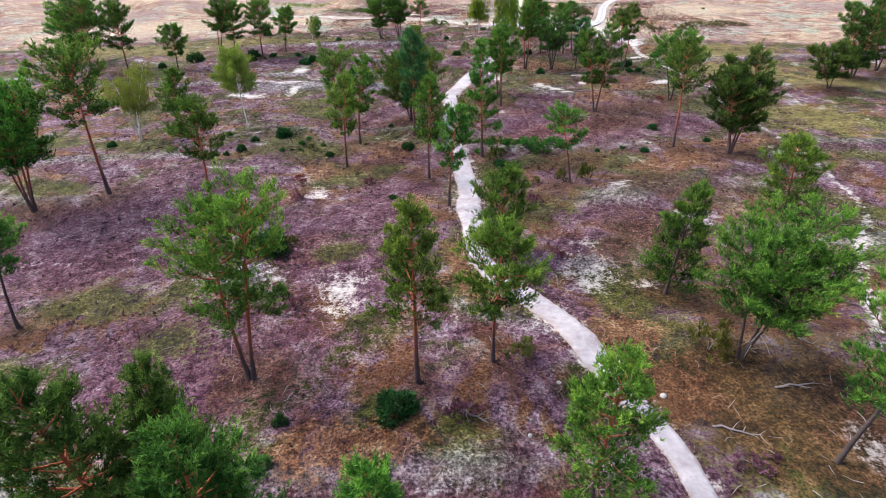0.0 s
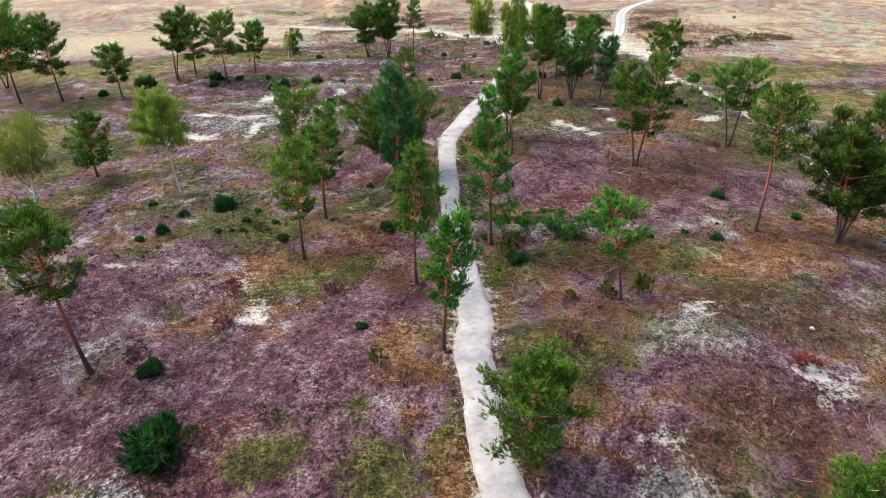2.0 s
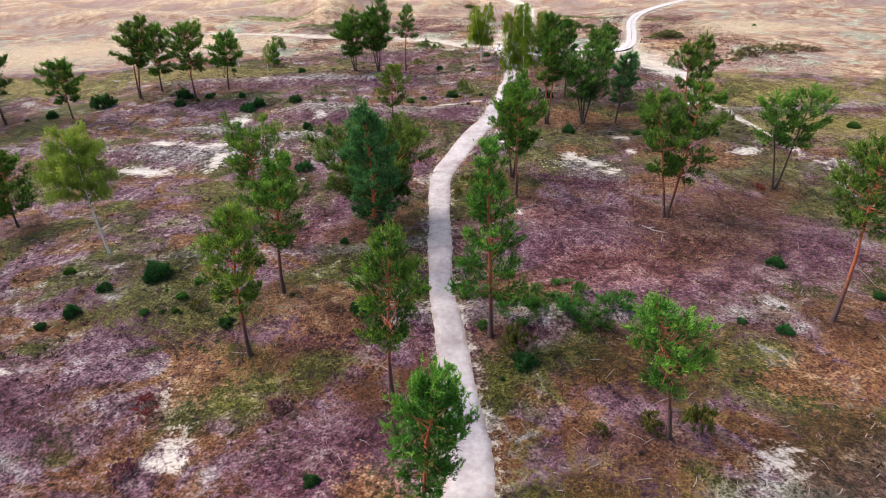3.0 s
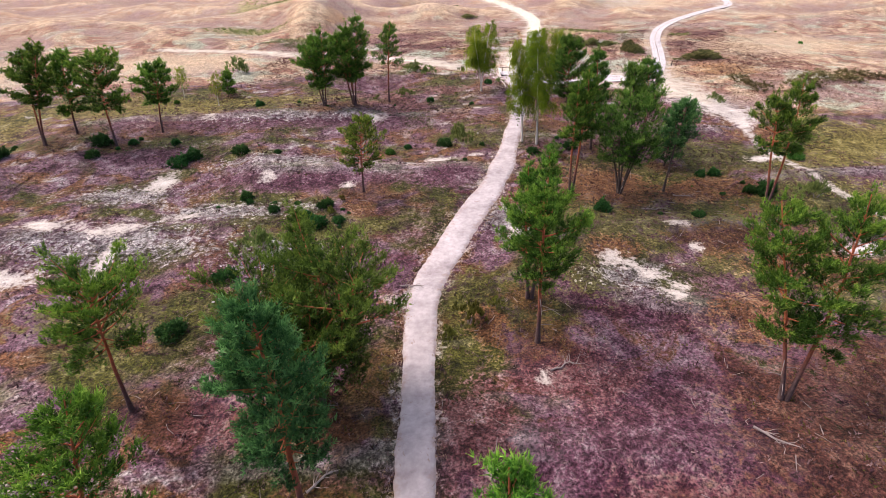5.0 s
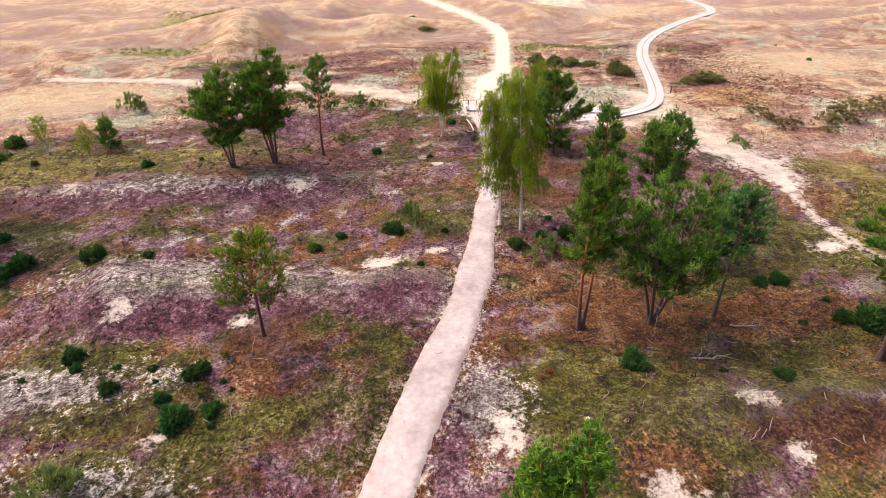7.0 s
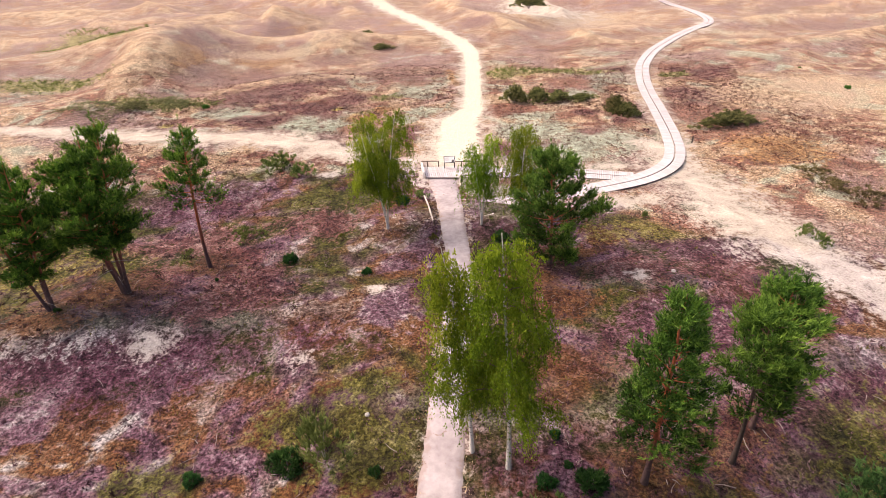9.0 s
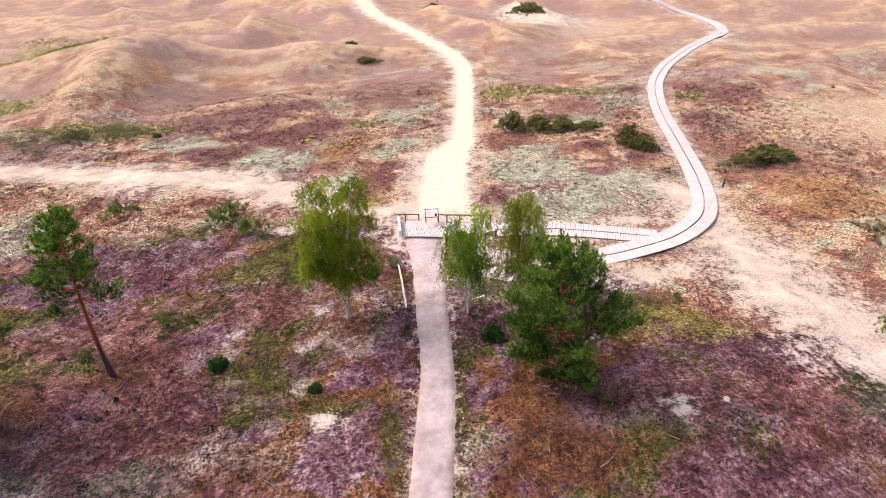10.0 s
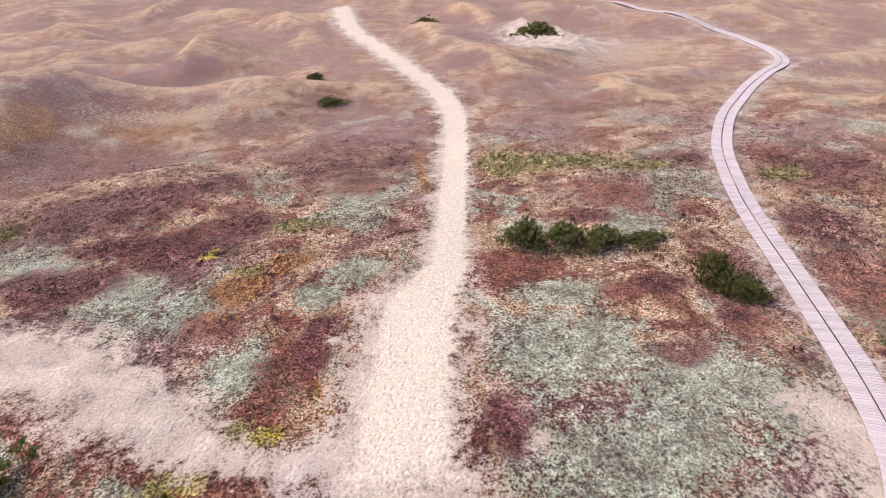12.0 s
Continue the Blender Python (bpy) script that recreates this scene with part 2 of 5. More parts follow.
def wood_material(name, dark, light, rough=0.8):
    n = Nodes(name, rough)
    n.spot = n.place()
    own = n.node("ObjectInfo").outputs["Random"]
    isle = n.node("NewGeometry").outputs["Random Per Island"]
    grain = n.noise(0.10, 5, where=n.node("Mapping", {0: n.spot, "Scale": (1.0, 7.0, 7.0)}).outputs[0])
    stain = n.noise(0.9, 3)
    value = n.calc("ADD", n.calc("MULTIPLY", grain, 0.45), n.calc("MULTIPLY", stain, 0.3))
    value = n.calc("ADD", value, n.calc("MULTIPLY", n.calc("FRACT", n.calc("ADD", own, isle)), 0.25))
    return n.finish(n.mix(n.span(value, 0.25, 0.75), dark, light), grain, 0.3, 0.01)


def plain_material(name, colour, rough=0.6, change=0.2):
    n = Nodes(name, rough)
    n.spot = n.place()
    return n.finish(n.mix(n.noise(0.15, 4), tuple(c * (1 - change) for c in colour), tuple(min(1, c * (1 + change)) for c in colour)), n.noise(0.03), 0.15, 0.01)


GROUND, PATH = ground_material(), path_material()
# dark ends of the pine needle colours deepened to carry crown shade
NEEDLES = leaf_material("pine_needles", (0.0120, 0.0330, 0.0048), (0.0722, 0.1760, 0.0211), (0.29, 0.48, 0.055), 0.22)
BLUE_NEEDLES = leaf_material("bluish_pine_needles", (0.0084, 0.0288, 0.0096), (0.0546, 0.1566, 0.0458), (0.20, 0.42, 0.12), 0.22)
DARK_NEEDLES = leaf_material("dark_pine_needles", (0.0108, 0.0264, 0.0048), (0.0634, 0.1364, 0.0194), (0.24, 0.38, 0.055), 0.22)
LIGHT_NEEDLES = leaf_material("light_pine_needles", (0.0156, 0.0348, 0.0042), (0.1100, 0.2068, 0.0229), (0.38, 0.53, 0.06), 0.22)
BIRCH_LEAVES = leaf_material("birch_leaves", (0.060, 0.120, 0.009), (0.205, 0.325, 0.021), (0.46, 0.56, 0.052), 0.45)
TWIG = plain_material("birch_twigs", (0.15, 0.105, 0.085), 0.8, 0.3)
YELLOW_LEAVES = leaf_material("yellowing_leaves", (0.12, 0.16, 0.02), (0.25, 0.32, 0.04), (0.45, 0.48, 0.09), 0.4)
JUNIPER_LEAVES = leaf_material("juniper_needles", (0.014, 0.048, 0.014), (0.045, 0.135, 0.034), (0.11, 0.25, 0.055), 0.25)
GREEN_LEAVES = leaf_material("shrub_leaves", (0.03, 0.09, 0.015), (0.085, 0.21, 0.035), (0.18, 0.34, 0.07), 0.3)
PALE_LEAVES = leaf_material("pale_shrub_leaves", (0.09, 0.14, 0.04), (0.20, 0.27, 0.075), (0.36, 0.42, 0.15), 0.3)
OLIVE_LEAVES = leaf_material("olive_shrub_leaves", (0.06, 0.065, 0.012), (0.15, 0.16, 0.028), (0.28, 0.28, 0.06), 0.3)
HEATHER_STEMS = leaf_material("old_heather", (0.07, 0.020, 0.036), (0.22, 0.080, 0.125), (0.42, 0.23, 0.29), 0.1)
RED_LEAVES = leaf_material("red_leaves", (0.10, 0.022, 0.02), (0.26, 0.055, 0.045), (0.40, 0.13, 0.09), 0.25)
SAGE_LEAVES = leaf_material("grey_green_willow_leaves", (0.12, 0.125, 0.060), (0.24, 0.25, 0.115), (0.40, 0.40, 0.20), 0.2)
WILLOW_LEAVES = leaf_material("creeping_willow_leaves", (0.060, 0.072, 0.030), (0.20, 0.215, 0.080), (0.46, 0.43, 0.17), 0.3)
HEATH_STUFF = leaf_material("heath_tussocks", (0.030, 0.010, 0.014), (0.140, 0.068, 0.082), (0.38, 0.265, 0.255), 0.1)
MOSS_STUFF = leaf_material("moss_and_grass", (0.022, 0.030, 0.005), (0.105, 0.110, 0.018), (0.31, 0.27, 0.075), 0.15)
THICKET_LEAVES = leaf_material("faded_thicket", (0.085, 0.075, 0.030), (0.20, 0.165, 0.070), (0.36, 0.31, 0.16), 0.2)
WINE_STUFF = leaf_material("wine_red_dune_heather", (0.035, 0.010, 0.014), (0.13, 0.045, 0.048), (0.36, 0.22, 0.18), 0.1)
STRAW_STUFF = leaf_material("dry_dune_grass", (0.07, 0.03, 0.022), (0.27, 0.155, 0.095), (0.66, 0.53, 0.36), 0.15)
PINE_BARK = bark_material("pine_bark", (0.125, 0.080, 0.080), (0.44, 0.13, 0.065), 2.4)
DARK_BARK = bark_material("grey_pine_bark", (0.10, 0.075, 0.07), (0.17, 0.10, 0.075), 4.5)
BIRCH_BARK = birch_bark()
DEAD_WOOD = plain_material("bleached_dead_wood", (0.30, 0.25, 0.24), 0.9, 0.4)
PLANK_WOOD = wood_material("weathered_pale_planks", (0.55, 0.50, 0.505), (0.73, 0.68, 0.69))
BEAM_WOOD = wood_material("dark_beams", (0.055, 0.045, 0.045), (0.13, 0.105, 0.10))
RAIL_WOOD = wood_material("brown_rails", (0.075, 0.05, 0.04), (0.20, 0.14, 0.11))
POLE_WOOD = wood_material("peeled_poles", (0.50, 0.44, 0.40), (0.76, 0.70, 0.64))
BOARD_WHITE = plain_material("white_sign_face", (0.84, 0.83, 0.82), 0.4, 0.05)
BOARD_PRINT = plain_material("grey_print", (0.62, 0.61, 0.62), 0.5, 0.1)
BOARD_DARK = plain_material("dark_sign_frame", (0.05, 0.045, 0.05), 0.6, 0.2)
STONE = plain_material("pale_stone", (0.50, 0.46, 0.44), 0.9, 0.3)


# ---- meshes ----
def mesh_object(name, verts, faces, material, parent=None, label="", tone=None, smooth=False):
    """One mesh object out of arrays; faces all have the same number of corners."""
    verts, faces = np.asarray(verts, np.float32), np.asarray(faces, np.int32)
    me = bpy.data.meshes.new(name)
    me.vertices.add(len(verts))
    me.vertices.foreach_set("co", verts.ravel())
    me.loops.add(faces.size)
    me.loops.foreach_set("vertex_index", faces.ravel())
    me.polygons.add(len(faces))
    me.polygons.foreach_set("loop_start", np.arange(0, faces.size, faces.shape[1], dtype=np.int32))
    me.polygons.foreach_set("use_smooth", np.full(len(faces), smooth))
    if tone is not None:
        me.attributes.new("tone", "FLOAT", "POINT").data.foreach_set("value", np.asarray(tone, np.float32))
    me.update(calc_edges=True)
    me.materials.append(material)
    ob = new(name, me)
    if parent:
        ob.parent = parent
    return tagged(ob, label)


def part(name, bm, material, parent=None, label=""):
    me = bpy.data.meshes.new(name)
    bm.to_mesh(me)
    bm.free()
    me.materials.append(material)
    ob = new(name, me)
    if parent:
        ob.parent = parent
    return tagged(ob, label)


def thing(name, x, y, z, label, category, group="", turn=0.0):
    ob = new(name)
    ob.empty_display_size = 0.3
    ob.matrix_basis = pose(x, y, z, 0, 0, turn)
    return tagged(ob, label, category, group)


def smooth_line(points, step=0.3):
    """An even line through the points (Catmull-Rom), at that step."""
    p = np.array(points, float)
    p = np.vstack([2 * p[0] - p[1], p, 2 * p[-1] - p[-2]])
    out = []
    for a, b, c, d in zip(p, p[1:], p[2:], p[3:]):
        for u in np.linspace(0, 1, 24, endpoint=False):
            out.append(0.5 * (2 * b + (c - a) * u + (2 * a - 5 * b + 4 * c - d) * u * u + (3 * b - a - 3 * c + d) * u ** 3))
    out = np.array(out + [p[-2]])
    run = np.concatenate([[0], np.cumsum(np.hypot(*np.diff(out[:, :2], axis=0).T))])
    at = np.arange(0, run[-1], step)
    return np.stack([np.interp(at, run, out[:, k]) for k in range(out.shape[1])], 1)


def near_line(x, y, line):
    """How deep a place lies in a band: 1 on its middle line, 0.5 on its edge, less outside. line: x, y, width."""
    best = np.full(np.shape(x), -9.0)
    for lx, ly, w in line:
        best = np.maximum(best, 1 - np.hypot(x - lx, y - ly) / w)
    return best


def tube(points, radii, sides=7):
    """A tapered round branch along the points: verts, quads."""
    points = np.array(points, float)
    ways = np.gradient(points, axis=0)
    verts, faces = [], []
    for k, (p, way, r) in enumerate(zip(points, ways, radii)):
        way = way / (np.linalg.norm(way) + 1e-9)
        side = np.cross(way, (0.31, 0.95, 0.05))
        side /= np.linalg.norm(side) + 1e-9
        up = np.cross(side, way)
        for s in range(sides):
            a = 2 * math.pi * s / sides
            verts.append(p + r * (math.cos(a) * side + math.sin(a) * up))
        if k:
            for s in range(sides):
                faces.append(((k - 1) * sides + s, (k - 1) * sides + (s + 1) % sides, k * sides + (s + 1) % sides, k * sides + s))
    return np.array(verts), np.array(faces)


def joined(pieces):
    verts, faces, base = [], [], 0
    for v, f in pieces:
        verts.append(v)
        faces.append(f + base)
        base += len(v)
    return np.vstack(verts), np.vstack(faces)


def blades(rng, feet, ways, length, width):
    """Narrow leaves, one triangle each, from feet along ways: verts, faces."""
    n = len(feet)
    ways = ways / (np.linalg.norm(ways, axis=1, keepdims=True) + 1e-9)
    side = np.cross(ways, rng.normal(size=(n, 3)))
    side /= np.linalg.norm(side, axis=1, keepdims=True) + 1e-9
    length, width = np.broadcast_to(length, n)[:, None], np.broadcast_to(width, n)[:, None]
    verts = np.stack([feet - side * width / 2, feet + side * width / 2, feet + ways * length], 1).reshape(-1, 3)
    return verts, np.arange(3 * n).reshape(-1, 3)


# ---- ground ----
def lattice(i, j, k):
    v = np.sin(i * 127.1 + j * 311.7 + k * 74.7) * 43758.5453
    return v - np.floor(v)


def rough(x, y, size, k=0):
    """Smooth value noise, 0 to 1, with features of that size in metres."""
    x, y = np.asarray(x, float) / size, np.asarray(y, float) / size
    i, j = np.floor(x), np.floor(y)
    u, v = x - i, y - j
    u, v = u * u * (3 - 2 * u), v * v * (3 - 2 * v)
    low = lattice(i, j, k) * (1 - u) + lattice(i + 1, j, k) * u
    high = lattice(i, j + 1, k) * (1 - u) + lattice(i + 1, j + 1, k) * u
    return low * (1 - v) + high * v


# lines along which the boardwalk and the sand track run on even ground
EVEN = np.array([(29.3, 102.6), (32.3, 109.8), (33.8, 114.8), (35.3, 120.1), (38.3, 126.3), (43.0, 133.2), (47.2, 137.8), (51.5, 142.3), (56.2, 146.3), (60.8, 150.1), (64.0, 159.0), (65.8, 166.0), (65.8, 174.3), (64.4, 190.2), (60.7, 207.9),
                 (14.0, 108.1), (15.6, 113.7), (17.4, 122.9), (18.5, 130.0), (19.7, 136.9), (20.0, 142.0), (19.6, 147.9), (17.5, 157.0), (15.2, 167.4), (12.8, 178.0), (10.4, 189.0), (7.5, 218.6)])


# hollows and mounds of the heath and the dunes: x, y, height, half-widths
MOUNDS = [
    (-5.5, 49, -0.9, 6, 5), (-9, 36, -0.5, 7, 6), (-5, 98, -0.9, 5, 3.5), (-1, 90, -0.3, 5, 3), (-11, 69, -0.5, 6, 4),
    (13, 32, 0.5, 4, 4), (11, 95, 0.55, 4.5, 3.5), (2.5, 73, 0.5, 3.5, 1.6), (-20, 139, 3.0, 5, 12), (-36, 133, 1.6, 8, 7),
    (3, 146, 1.9, 5, 3.5), (-8, 87.2, 0.6, 13, 2.4), (-7, 73.8, 0.5, 7, 1.8), (-13, 37, 0.4, 7, 2.5), (-24, 150, 2.2, 14, 4), (-9, 42, -0.35, 5, 3), (21, 84, 0.35, 5, 4), (24, 43, -0.4, 4, 4), (-8, 110, 0.5, 7, 3), (50, 126, 0.4, 6, 5), (28, 162, 0.9, 6, 3), (-14, 160, 1.6, 8, 3), (6, 158, 1.2, 4, 5), (-2, 130, 0.9, 8, 2.6), (28, 176, 1.4, 9, 5), (-5, 172, 1.8, 9, 6), (60, 182, 1.3, 12, 6),
]


def ground_height(x, y):
    x, y = np.asarray(x, float), np.asarray(y, float)
    z = -0.3 + 0.55 * (rough(x, y, 9, 1) - 0.5) + 0.16 * (rough(x, y, 2.6, 2) - 0.5)
    fold = (1 - np.abs(2 * rough(0.45 * x + 0.12 * y, y, 7.5, 21) - 1)) ** 2
    z = z + 0.55 * (fold - 0.35) * np.clip((97 - y - 0.5 * np.clip(x - 12, 0, 30)) / 6, 0, 1)
    for mx, my, h, sx, sy in MOUNDS:
        z = z + h * np.exp(-((x - mx) / sx) ** 2 - ((y - my) / sy) ** 2)
    deck = np.exp(-((x - 16.5) / 9.5) ** 4 - ((y - 100.2) / 3.4) ** 4)
    z = z * (1 - deck) - 0.34 * deck
    far = np.clip((y - 118) / 25, 0, 1)
    off = np.full(np.shape(z), 99.0)
    for ex, ey in EVEN:
        off = np.minimum(off, np.hypot(x - ex, 0.8 * (y - ey)))
    far = far * (1 - np.exp(-(off / 8) ** 2))
    ridge = (1 - np.abs(2 * rough(x + 0.4 * y, 1.3 * y, 17, 3) - 1)) ** 2
    return z + far * (2.6 * ridge + 1.1 * rough(x, y, 7, 4) - 1.6)

FOOTPATH = smooth_line([
    (8.6, 6.0, 0.75), (8.25, 10.1, 0.8), (8.0, 12.2, 0.95), (6.6, 16.0, 1.2), (5.6, 18.7, 1.4), (4.5, 20.5, 1.45), (2.8, 23.1, 1.5), (1.95, 26.2, 1.4), (1.95, 28.5, 1.4), (1.75, 30.9, 1.55),
    (2.05, 33.4, 1.65), (1.85, 36.7, 1.5), (1.6, 40.0, 1.4), (1.25, 43.0, 1.3), (1.2, 46.2, 1.3), (1.15, 51.6, 1.4), (1.2, 55.0, 1.45), (1.5, 58.9, 1.55), (2.9, 62.7, 1.8), (4.7, 67.2, 1.8),
    (6.2, 70.8, 1.55), (7.1, 73.6, 1.7), (8.2, 78.0, 1.35), (9.1, 81.8, 1.3), (10.0, 86.0, 1.35), (10.6, 89.6, 1.4), (10.9, 93.2, 1.4), (11.1, 96.2, 1.5), (11.25, 98.6, 1.75), (11.3, 101.3, 2.1)], 0.25)
SAND_TRACK = smooth_line([
    (12.4, 102.6, 5.6), (12.8, 104.4, 4.3), (12.9, 106.3, 4.2), (13.5, 108.6, 4.4), (14.0, 111.6, 4.6), (15.2, 113.9, 3.6), (16.0, 115.4, 2.6), (17.2, 122.0, 2.4), (19.8, 136.6, 2.7), (20.1, 146.0, 3.0), (17.6, 157.0, 3.3), (14.2, 172.0, 3.8), (10.4, 189.5, 4.4), (7.5, 218.6, 5.0)], 0.8)
SIDE_TRACK = smooth_line([(12, 104.2, 2.0), (7.4, 105.0, 1.5), (5.6, 106.1, 2.4), (2.4, 108.4, 3.8), (-1.3, 111.0, 4.2), (-4.8, 112.1, 4.2), (-7.7, 112.1, 5.0), (-12, 114.2, 3.8), (-22, 117, 2.4), (-40, 121, 1.6)], 0.8)
EAST_TRACK = smooth_line([(28.4, 103.5, 2.6), (28.2, 99.2, 3.4), (27.9, 95.0, 4.4), (28.1, 91.1, 4.6), (29.0, 87.5, 4.2), (29.6, 83.2, 2.6), (28.9, 80.3, 0.8), (28.4, 75, 0.65), (28.7, 70, 0.6), (29.4, 58, 0.45), (28.4, 46, 0.35), (28.3, 39, 0.55), (27.4, 30, 0.35), (23, 24, 0.5), (19, 17, 0.45)], 0.8)
BOARD_EDGES = smooth_line([(17, 96.3, 2.6), (25.2, 98.0, 2.6), (29.2, 101.8, 2.8), (31.3, 107.2, 2.4), (34.1, 116.4, 2.4), (38.7, 127.0, 2.8), (47.5, 138.2, 3.2), (60.6, 150.0, 4.2), (65.4, 166.0, 4.0), (64.0, 190.0, 4.5), (59, 216.0, 5.0)], 1.2)
# bare sand in the heath: x, y, half-widths
BARE_SOUTH = [(-5.4, 22.0, 1.7, 2.2), (-8.9, 34.7, 0.9, 1.6), (7.7, 23.0, 1.6, 1.7), (10.8, 22.2, 1.1, 0.5), (15.0, 11.7, 0.7, 1.2), (8.6, 10.6, 0.6, 0.7), (15.6, 28.3, 1.3, 1.3), (12.4, 32.8, 1.0, 1.0),
              (8.4, 26.2, 1.1, 0.7), (-9.0, 23.1, 0.7, 0.5), (-17.4, 38.1, 0.9, 0.35), (26.9, 38.5, 1.1, 1.7), (-10.4, 37.1, 0.5, 1.0)]
BARE_MIDDLE = [(-22.0, 60.8, 2.6, 1.0), (-22.6, 66.2, 2.6, 1.0), (-18.0, 65.5, 2.0, 1.0), (-17.0, 62.6, 0.7, 2.2), (-14.5, 67.3, 1.5, 0.5), (12.4, 60.2, 0.8, 0.7), (13.2, 59.0, 0.9, 0.6), (14.2, 57.9, 0.7, 0.6), (25.6, 61.0, 1.6, 0.9), (-10.3, 72.1, 0.7, 0.8), (-18.5, 73.3, 1.1, 1.8),
               (-4.3, 71.0, 0.6, 0.6), (2.1, 75.0, 1.3, 1.0), (5.2, 76.1, 0.9, 0.4), (11.5, 60.7, 0.9, 0.8), (13.8, 57.1, 0.7, 0.6), (6.4, 52.5, 0.4, 0.6), (6.9, 63.6, 0.6, 1.1), (16.4, 64.0, 0.8, 0.5), (16.7, 61.8, 0.5, 0.5)]
BARE_NORTH = [(-5.9, 64.6, 0.5, 0.4), (-2.7, 74.9, 0.4, 0.6), (-19.6, 86.8, 0.6, 0.9), (3.0, 83.9, 0.8, 0.6), (27.0, 74.2, 1.4, 0.8), (-3.7, 85.7, 1.2, 0.9), (6.3, 88.1, 0.7, 0.5), (18.9, 86.3, 0.7, 0.6),
              (3.3, 103.2, 1.1, 0.8), (28.5, 101.8, 0.9, 2.5), (17.8, 104.1, 0.6, 0.7), (41, 172, 9.0, 10.0), (9.3, 102.9, 0.9, 1.2), (14.5, 98.2, 2.3, 1.3), (19, 98.7, 3.5, 0.9), (24, 100.4, 2.5, 1.0), (22, 94.8, 4.5, 1.1)]


GREEN_SPOTS = [(-27, 151, 6, 3), (22.0, 127.6, 2.4, 2.6), (26.5, 127.0, 5.5, 2.0), (31.0, 125.2, 3.0, 1.2), (40, 122, 2.2, 1.3), (8.2, 121, 2.0, 1.0), (7.0, 106.3, 0.9, 0.6), (5.2, 104.6, 1.0, 0.5), (5.8, 116.6, 0.8, 0.6), (-14.5, 124, 6, 2.5), (-30, 133, 7, 3), (-37, 158, 5, 7), (32, 78, 2, 1.5), (33, 70, 3, 3)]

# growth of the dune plain: x, y, half-widths
PALE_LICHEN = [(20.1, 108.3, 4.0, 2.9), (24.6, 105.4, 4.2, 2.4), (3.5, 113.6, 2.4, 2.2), (11.7, 115.6, 2.0, 1.3), (11.8, 126, 3, 3.5), (21.2, 103, 5.0, 1.9), (21.2, 111.8, 3.0, 1.1), (6.1, 109.4, 2.0, 1.4), (0, 116.1, 2.0, 2.4), (27.1, 117.1, 2, 1.5), (27.2, 103.6, 1.2, 1.0), (9.5, 113.7, 1.4, 1.2), (-5.3, 118.9, 3, 1.6), (33.8, 107.9, 1.2, 0.9), (21, 118, 2, 1.2), (33, 127, 2, 1.5)]
WINE_RED = [(-6, 125, 7, 4), (2, 119, 3, 2), (-4, 117.5, 4, 2), (10.1, 131.8, 6, 5.5), (4.6, 121.8, 2.2, 2.6), (9.8, 110.8, 1.0, 2.0), (24.8, 107.3, 1.3, 0.8), (26.2, 111.6, 1.5, 0.9), (24.9, 118.4, 1.5, 1.0), (16.7, 104.9, 0.9, 1.6), (-1.9, 120.7, 3.4, 1.5), (29.4, 106.1, 0.8, 1.1), (2.6, 110.9, 1.3, 0.9), (37.5, 115.5, 3, 3), (-8.2, 136, 5.5, 6), (-2, 128, 7, 3), (33.8, 125.9, 2.9, 2.2), (-3.7, 114.4, 1.6, 1.4), (34, 140.4, 5, 2.5), (26.4, 157.4, 4, 3), (28, 109, 1.0, 0.8), (43, 122, 4, 3)]


def blots(x, y, spots):
    best = np.zeros(np.shape(x))
    for sx, sy, a, b in spots:
        best = np.maximum(best, np.exp(-0.9 * (((x - sx) / a) ** 2 + ((y - sy) / b) ** 2)))
    return best


def sandiness(x, y):
    fade = np.maximum(0, near_line(x, y, FOOTPATH[::2] * np.array([1, 1, 1.25])) * 0.66)
    fade = np.maximum(fade, 1.25 * near_line(x, y, SAND_TRACK))
    fade = np.maximum(fade, 1.08 * near_line(x, y, SIDE_TRACK))
    fade = np.maximum(fade, 0.95 * near_line(x, y, EAST_TRACK * np.array([1, 1, 1.3])))
    fade = np.maximum(fade, 0.80 * near_line(x, y, BOARD_EDGES))
    return np.clip(np.maximum(fade, np.maximum(0.60 * blots(x, y, BARE_SOUTH), 0.84 * blots(x, y, BARE_MIDDLE + BARE_NORTH) + 0.5 * blots(x, y, [(41, 172, 9, 10)]))), 0, 1)


def duneness(x, y):
    """0 in the wooded heath, 1 on the open dunes."""
    edge = 104 + 0.22 * np.clip(x + 4, -60, 0) - 0.85 * np.clip(x - 9, 0, 19) - 0.3 * np.clip(x - 28, 0, 30)
    return np.clip(0.5 + (y - edge) / 9, 0, 1)


def axis(low, high, step, reach):
    inner = np.arange(low, high + step, step)
    grow = step * np.cumsum(1.13 ** np.arange(1, 80))
    grow = grow[grow < reach]
    return np.concatenate([low - grow[::-1], inner, inner[-1] + grow])


